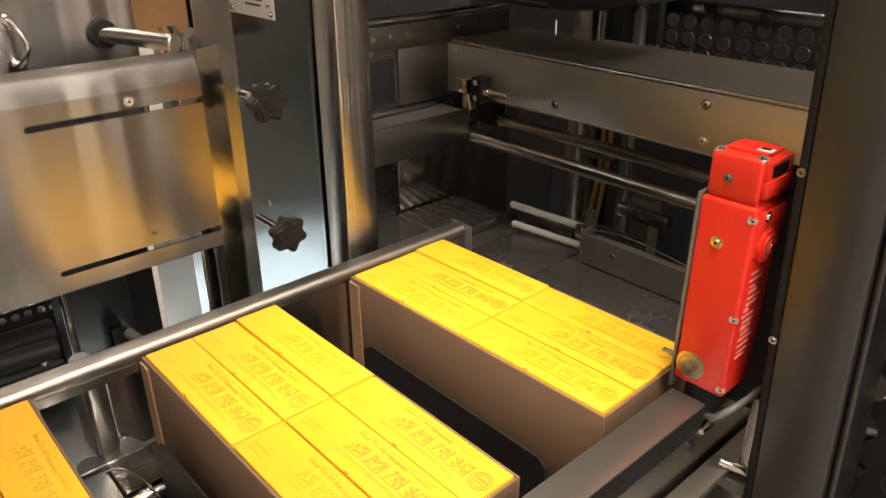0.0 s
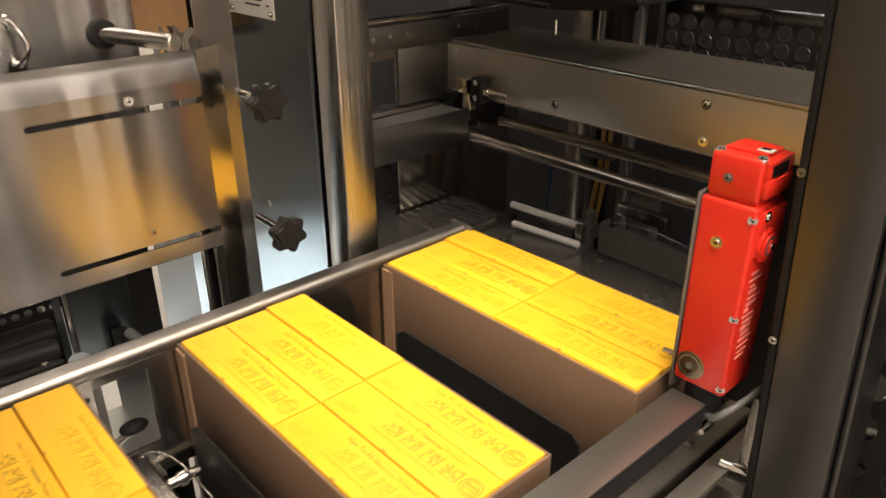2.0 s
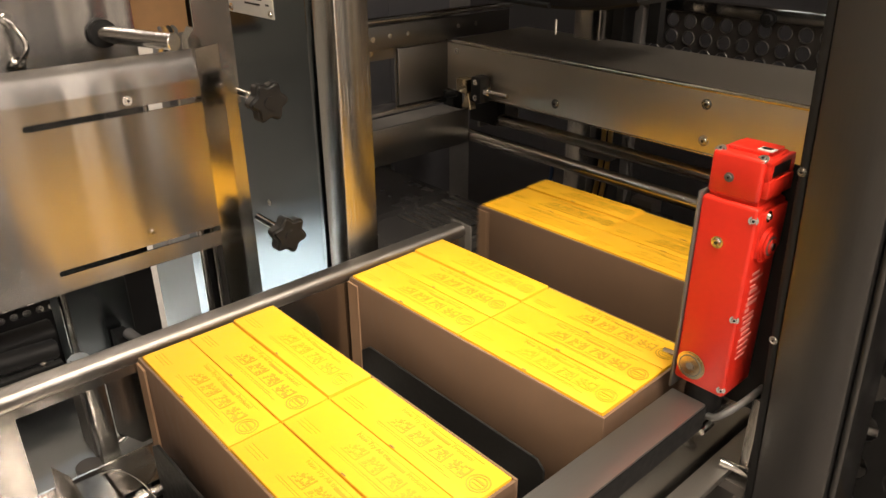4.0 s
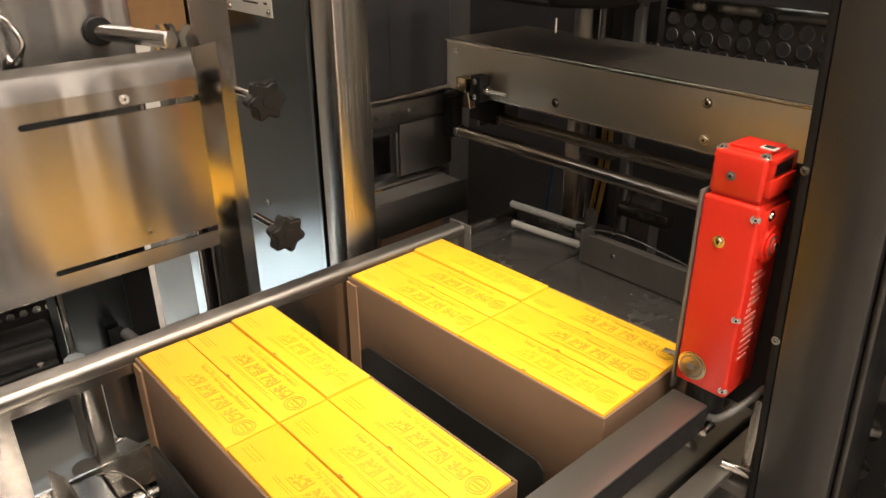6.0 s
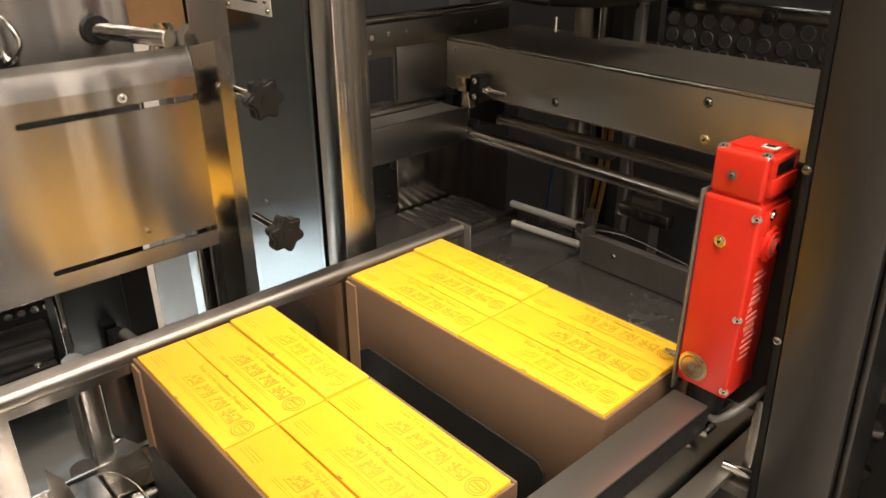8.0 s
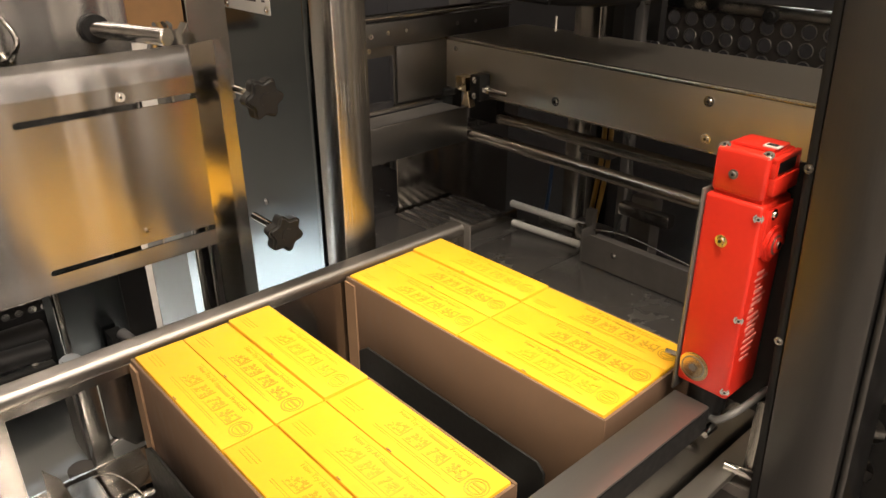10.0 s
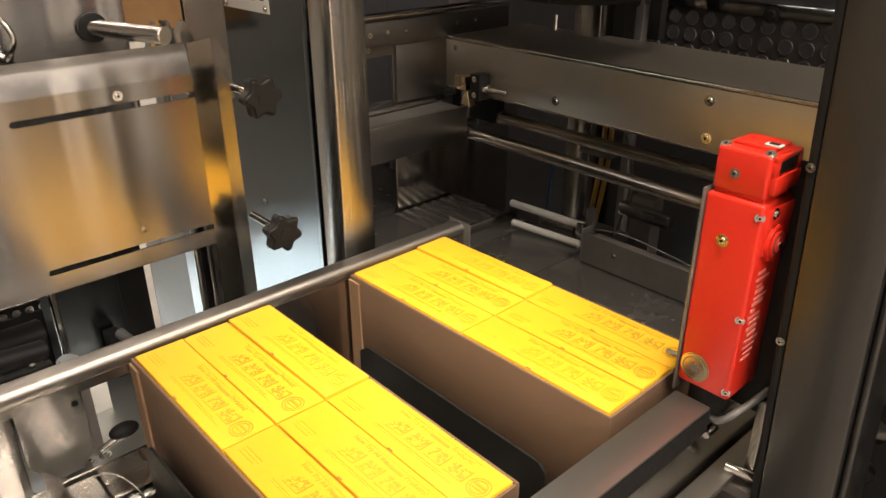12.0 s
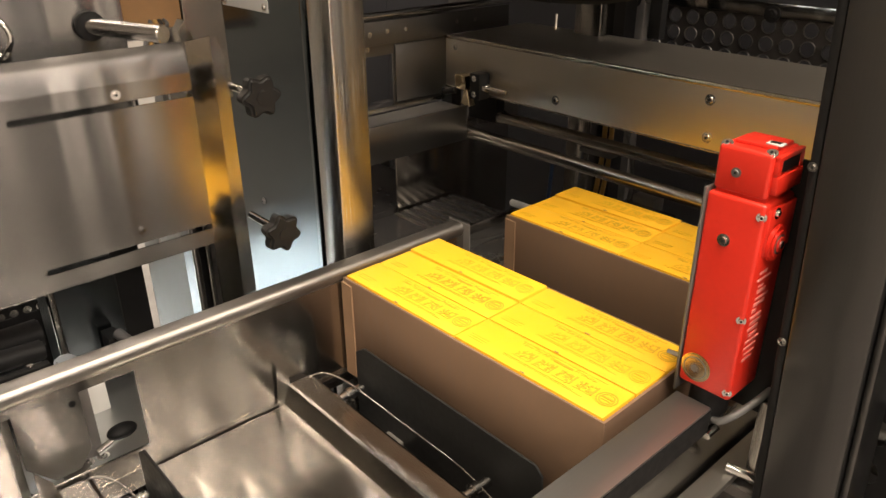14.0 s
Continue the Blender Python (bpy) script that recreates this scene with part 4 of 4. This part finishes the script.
# ---- safety switch and door ----
def safety_switch():
    t = thing("safety_switch", "bright red plastic safety interlock switch on a bracket", "switch")
    x0, x1, y0, y1 = 0.08, 0.124, -0.385, -0.3415
    part("body", boxed(x0, x1, y0, y1, 1.029, 1.19, bevel=0.003, seg=3), RED, t)
    bm = boxed(x0 + 0.002, x1 - 0.002, y0 + 0.0025, y1 - 0.002, 1.192, 1.2245, bevel=0.003, seg=3)
    head = part("head", bm, RED, t, "red actuator head with key slots")
    part("neck", boxed(x0 + 0.004, x1 - 0.004, y0 + 0.003, y1 - 0.004, 1.188, 1.197), RED, t)
    part("raised_rib", boxed(x0 + 0.012, x1 - 0.006, y0 + 0.006, y1 - 0.008, 1.2235, 1.227, bevel=0.001), RED, head)
    part("key_slot", boxed(x0 + 0.012, x1 - 0.006, y0 - 0.0002, y0 + 0.004, 1.211, 1.219), BLACK, head, "dark key slot")
    part("slot_frame", boxed(x0 + 0.005, x1 - 0.002, y0 - 0.0022, y0 + 0.003, 1.1965, 1.2095, bevel=0.001), RED, head)
    part("slot_frame", boxed(x0 + 0.005, x1 - 0.002, y0 - 0.001, y0 + 0.003, 1.2195, 1.2235, bevel=0.0008), RED, head)
    for x in (x0 + 0.005, x1 - 0.007):
        part("slot_frame", boxed(x, x + 0.006, y0 - 0.0008, y0 + 0.003, 1.209, 1.22, bevel=0.0006), RED, head)
    part("top_slot", boxed(x0 + 0.014, x0 + 0.022, y0 + 0.004, y0 + 0.015, 1.2271, 1.2283, bevel=0.0003), PAPER, head, "white framed key slot")
    part("slot_hole", boxed(x0 + 0.0158, x0 + 0.0202, y0 + 0.006, y0 + 0.013, 1.2284, 1.2287), BLACK, head)
    bolt(head, (x0 + 0.002, -0.359, 1.207), (-1, 0, 0), 0.0024, DARK)
    for y in (y0 + 0.006, y1 - 0.006):
        bolt(head, (x0 + 0.006, y, 1.224), (-0.5, 0, 0.8), 0.0028)
    bolt(t, (x0, -0.3595, 1.157), (-1, 0, 0), 0.0032, STEEL)
    for z in (1.181, 1.1, 1.036):
        bolt(t, (x0 + 0.001, y0 + 0.0025, z), (-0.9, -0.4, 0), 0.0024)
    d = part("brass_plug", rodded((x0, -0.3555, 1.047), (x0 - 0.0022, -0.3555, 1.047), 0.0123, 32, 0.0009), BRASS, t, "worn brass blanking plug")
    part("groove", rodded((x0 - 0.0022, -0.3555, 1.047), (x0 - 0.0024, -0.3555, 1.047), 0.0096, 32), DARK, d)
    part("rim", rodded((x0 - 0.0022, -0.3555, 1.047), (x0 - 0.0027, -0.3555, 1.047), 0.0086, 32, 0.0004), BRASS, d)
    part("hex", rodded((x0 - 0.0027, -0.3555, 1.047), (x0 - 0.0031, -0.3555, 1.047), 0.0046, 6), CHROME, d)
    part("hex_recess", rodded((x0 - 0.0031, -0.3555, 1.047), (x0 - 0.0033, -0.3555, 1.047), 0.0032, 6), DARK, d)
    c = part("side_cap", rodded((0.1, y0, 1.158), (0.1, y0 - 0.004, 1.158), 0.0138, 32, 0.001), RED, t, "round red lock cap")
    part("cap_ring", rodded((0.1, y0 - 0.004, 1.158), (0.1, y0 - 0.0055, 1.158), 0.0105, 28, 0.0008), RED, c)
    part("cap_recess", rodded((0.1, y0 - 0.0055, 1.158), (0.1, y0 - 0.0057, 1.158), 0.0075, 28), DARK, c)
    part("cap_ring", rodded((0.1, y0 - 0.0057, 1.158), (0.1, y0 - 0.0066, 1.158), 0.006, 28, 0.0004), RED, c)
    part("cap_screw", rodded((0.1, y0 - 0.0066, 1.158), (0.1, y0 - 0.0076, 1.158), 0.003, 12), STEEL, c)
    part("shoulder", boxed(x0 + 0.006, x1, y0 - 0.002, y0 + 0.003, 1.15, 1.186, bevel=0.0015), RED, t)
    bolt(t, (0.094, y0 - 0.002, 1.182), (0, -1, 0), 0.0028)
    rnd = random.Random(3)
    for k in range(15):
        z = 1.062 + k * 0.0052
        x = x0 + 0.008 + rnd.uniform(0, 0.004)
        part("moulded_mark", boxed(x, x + rnd.uniform(0.006, 0.02), y0 - 0.0006, y0 + 0.0004, z, z + rnd.uniform(0.001, 0.003)), RED_INK, t)
    g = part("cable_gland", rodded((0.098, -0.362, 1.031), (0.096, -0.362, 1.004), 0.0155, 20, 0.003), BLACK, t, "black plastic cable gland")
    part("gland_nut", rodded((0.096, -0.364, 1.006), (0.09, -0.368, 0.997), 0.011, 8), BLACK, g)
    tube("cable", [(0.092, -0.364, 1.002), (0.083, -0.376, 1.002), (0.088, -0.388, 1.013), (0.113, -0.396, 1.022), (0.14, -0.4, 1.03)], 0.003, GREY, t)
    part("mount_plate", boxed(x0 - 0.001, x1 + 0.004, y1 + 0.0002, y1 + 0.0026, 1.018, 1.192, bevel=0.0008), DARK, t, "dark steel mounting plate")
    part("latch_pin", rodded((x0 + 0.006, y1 + 0.0026, 1.046), (x0 + 0.004, y1 + 0.014, 1.046), 0.0022, 12), CHROME, t)
    part("back_bracket", boxed(x1, x1 + 0.003, -0.409, y1, 1.0, 1.213, bevel=0.001), BLACK, t, "folded steel back bracket")
    return t


safety_switch()


def door_post():
    lean = Matrix.Translation((0.09, -0.405, 1.1)) @ pose(0, 0, 0, -2.4, 0, 0)
    t = thing("door_post", "broad dark stainless door post with a black seal", "post", at=lean)
    part("face", boxed(0.0, 0.05, -0.06, -0.008, -1.1, 1.0, bevel=0.003), POST, t)
    part("seal", boxed(0.002, 0.03, -0.0078, -0.001, -1.1, 1.0, bevel=0.002), BLACK, t, "black rubber seal")
    part("trim", boxed(0.006, 0.05, -0.066, -0.0605, -1.1, 1.0, bevel=0.002), POST, t)
    for z in (0.12, -0.01):
        bolt(t, (0.002, -0.004, z), (-1, 0, 0), 0.0022, STEEL)
    return t


door_post()


def side_guard():
    t = thing("perforated_door", "black perforated door sheet with bright parts behind", "guard")
    part("sheet", hole_sheet(bmesh.new(), 0.15, -0.447, 0.69, 7, 12, 0.038, 0.038, 0.0135), BLACK, t)
    rnd = random.Random(8)
    for k in range(30):
        y, z = -0.452 - rnd.random() * 0.1, 0.8 + rnd.random() * 0.28
        part("inner_fitting", rodded((0.17, y, z), (0.17, y - 0.02, z + rnd.uniform(-0.01, 0.01)), 0.008, 12, 0.001), (STEEL_TUBE, WHITE, CHROME, AMBER)[k % 4], t)
    part("inner_panel", boxed(0.2, 0.205, -0.72, -0.445, 0.0, 1.14), DARK, t)
    part("edge", boxed(0.148, 0.2, -0.4465, -0.444, 0.0, 1.14), DARK, t)
    return t


side_guard()


def lower_links():
    t = thing("link_rod", "steel linkage rods and bracket below the near guide", "linkage")
    part("rod", rodded((0.1, -0.385, 0.955), (0.12, -0.43, 0.945), 0.004, 14), CHROME, t)
    part("joint", rodded((0.112, -0.42, 0.947), (0.116, -0.432, 0.945), 0.008, 16, 0.001), DARK, t)
    part("upright", boxed(0.112, 0.12, -0.404, -0.396, 0.0, 1.02, bevel=0.001), STEEL, t)
    part("pin", rodded((0.07, -0.378, 0.998), (0.085, -0.378, 0.998), 0.003, 12), CHROME, t)
    part("tie", boxed(0.1, 0.13, -0.41, -0.375, 0.93, 0.94), DARK, t)
    t = thing("lower_rail", "brushed steel lower rail beside the near guide", "rail")
    part("bar", boxed(-0.6, 0.3, -0.394, -0.374, 0.942, 0.95, bevel=0.003), STEEL_SATIN, t)
    part("web", boxed(-0.6, 0.3, -0.377, -0.374, 0.0, 0.942), DARK, t)
    t = thing("lower_sheet", "brown lit lower side sheet under the near guide", "sheet")
    part("sheet", boxed(-0.6, 0.3, -0.371, -0.368, 0.3, 0.99), STEEL_X, t)


lower_links()


# ---- motion ----
REAR = ((1.2, 0), (1.5, -0.002), (1.8, 0.012), (2.0, 0.033), (2.25, 0.075), (2.5, 0.116), (2.75, 0.153), (3.0, 0.185), (3.25, 0.209), (3.5, 0.223), (3.8, 0.227))
FRONT = ((1.2, 0), (1.5, 0), (1.8, 0.02), (2.0, 0.045), (2.25, 0.094), (2.5, 0.14), (2.75, 0.181), (3.0, 0.213), (3.25, 0.236), (3.5, 0.246), (3.8, 0.248))
LAG = 10.35


def turned(x, y, z):
    """A tray settles a little askew as it nears the end of the guides."""
    return pose(x, y, z, 0, 0, 1.15 * min(1, max(0, (x + 0.231) / 0.2)))


def two_steps(x0, z=DECK, pose=pose):
    rows = [(0, pose(x0, 0, z))] + [(t, pose(x0 + d, 0, z)) for t, d in REAR] + [(t + LAG, pose(x0 + 0.227 + d, 0, z)) for t, d in REAR[:-1]]
    return rows + [(14, pose(x0 + 0.454, 0, z))]


def motions():
    z = DECK
    # the tray at the front is pushed on to the table, then aside
    rows = [(0, turned(-0.003, 0, z))] + [(t, turned(-0.003 + d, 0, z)) for t, d in FRONT]
    rows += [(4.1, turned(0.242, 0.1, z)), (4.5, turned(0.24, 0.33, z)), (4.85, turned(0.243, 0.5, z)), (5.1, turned(0.243, 0.525, z)), (5.55, turned(0.243, 0.525, z)), (5.75, turned(0.243, 0.525, z - 0.055)), (5.95, turned(0.243, 0.56, z - 0.115)), (6.1, turned(0.243, 0.72, z - 0.137)), (6.3, turned(0.243, 1.0, z - 0.138)), (6.5, turned(0.243, 1.3, z - 0.138)), (14, turned(0.243, 1.3, z - 0.138))]
    walk(trays[0], rows)
    rows = [(0, turned(-0.231, 0, z))] + [(t, turned(-0.231 + d, 0, z)) for t, d in REAR] + [(t + LAG, turned(-0.004 + d, 0, z)) for t, d in FRONT[:-1]]
    walk(trays[1], rows + [(14, turned(0.243, 0, z))])
    walk(trays[2], two_steps(-0.46, pose=turned))
    # lugs travel with the chain; the first one dives at the chain's end
    rows = [(0, pose(-0.003, 0, z))] + [(t, pose(-0.003 + d, 0, z)) for t, d in FRONT]
    walk(lugs[0], rows + [(4.3, pose(0.258, 0, z - 0.12)), (4.8, pose(0.24, 0, z - 0.2)), (14, pose(0.24, 0, z - 0.2))])
    for k, lug in enumerate(lugs[1:], 1):
        walk(lug, two_steps(-0.003 - k * STEP))
    for k, pan in enumerate(pans):
        walk(pan, two_steps(-0.003 - (k + 2) * STEP))
    # the stop slide backs away before each step
    a, b = pose(-0.256, 0.03, 0.895), pose(-0.324, 0.03, 0.895)
    walk(slide, [(0, a), (1.22, a), (1.45, b), (2.6, b), (2.9, a), (11.65, a), (11.88, b), (14, b)])
    # the back stop gives way to the tray and comes back
    c, d = pose(0.405, 0, DECK), pose(0.5, 0, DECK)
    walk(stop, [(0, c), (1.65, c), (2.0, pose(0.45, 0, DECK)), (2.5, d), (4.4, d), (5.0, c), (12.0, c), (12.35, pose(0.45, 0, DECK)), (12.85, d), (14, d)])
    # the carriage sweeps the tray aside and returns
    home = -0.46

    def at(y):
        return pose(0.42, y, 1.035)
    walk(carriage, [(0, at(home)), (3.6, at(home)), (4.1, at(-0.33)), (4.85, at(0.11)), (5.1, at(0.12)), (5.3, at(0.045)), (5.4, at(-0.03)), (5.5, at(-0.1)), (5.6, at(-0.165)), (5.7, at(-0.222)), (5.85, at(-0.325)), (6.1, at(home)), (14, at(home))])
    # the gate drops behind the pushed tray and lifts again
    up, down = pose(0, 0, 0), pose(0, 0, -0.135)
    walk(gate, [(0, up), (5.55, up), (5.75, pose(0, 0, -0.055)), (6.0, pose(0, 0, -0.12)), (6.2, down), (6.72, down), (6.88, pose(0, 0, -0.1)), (7.05, pose(0, 0, -0.02)), (7.2, up), (14, up)])
    low = pose(0, 0, -0.26)
    walk(door, [(0, up), (3.45, up), (3.9, low), (6.75, low), (7.05, up), (14, up)])


motions()
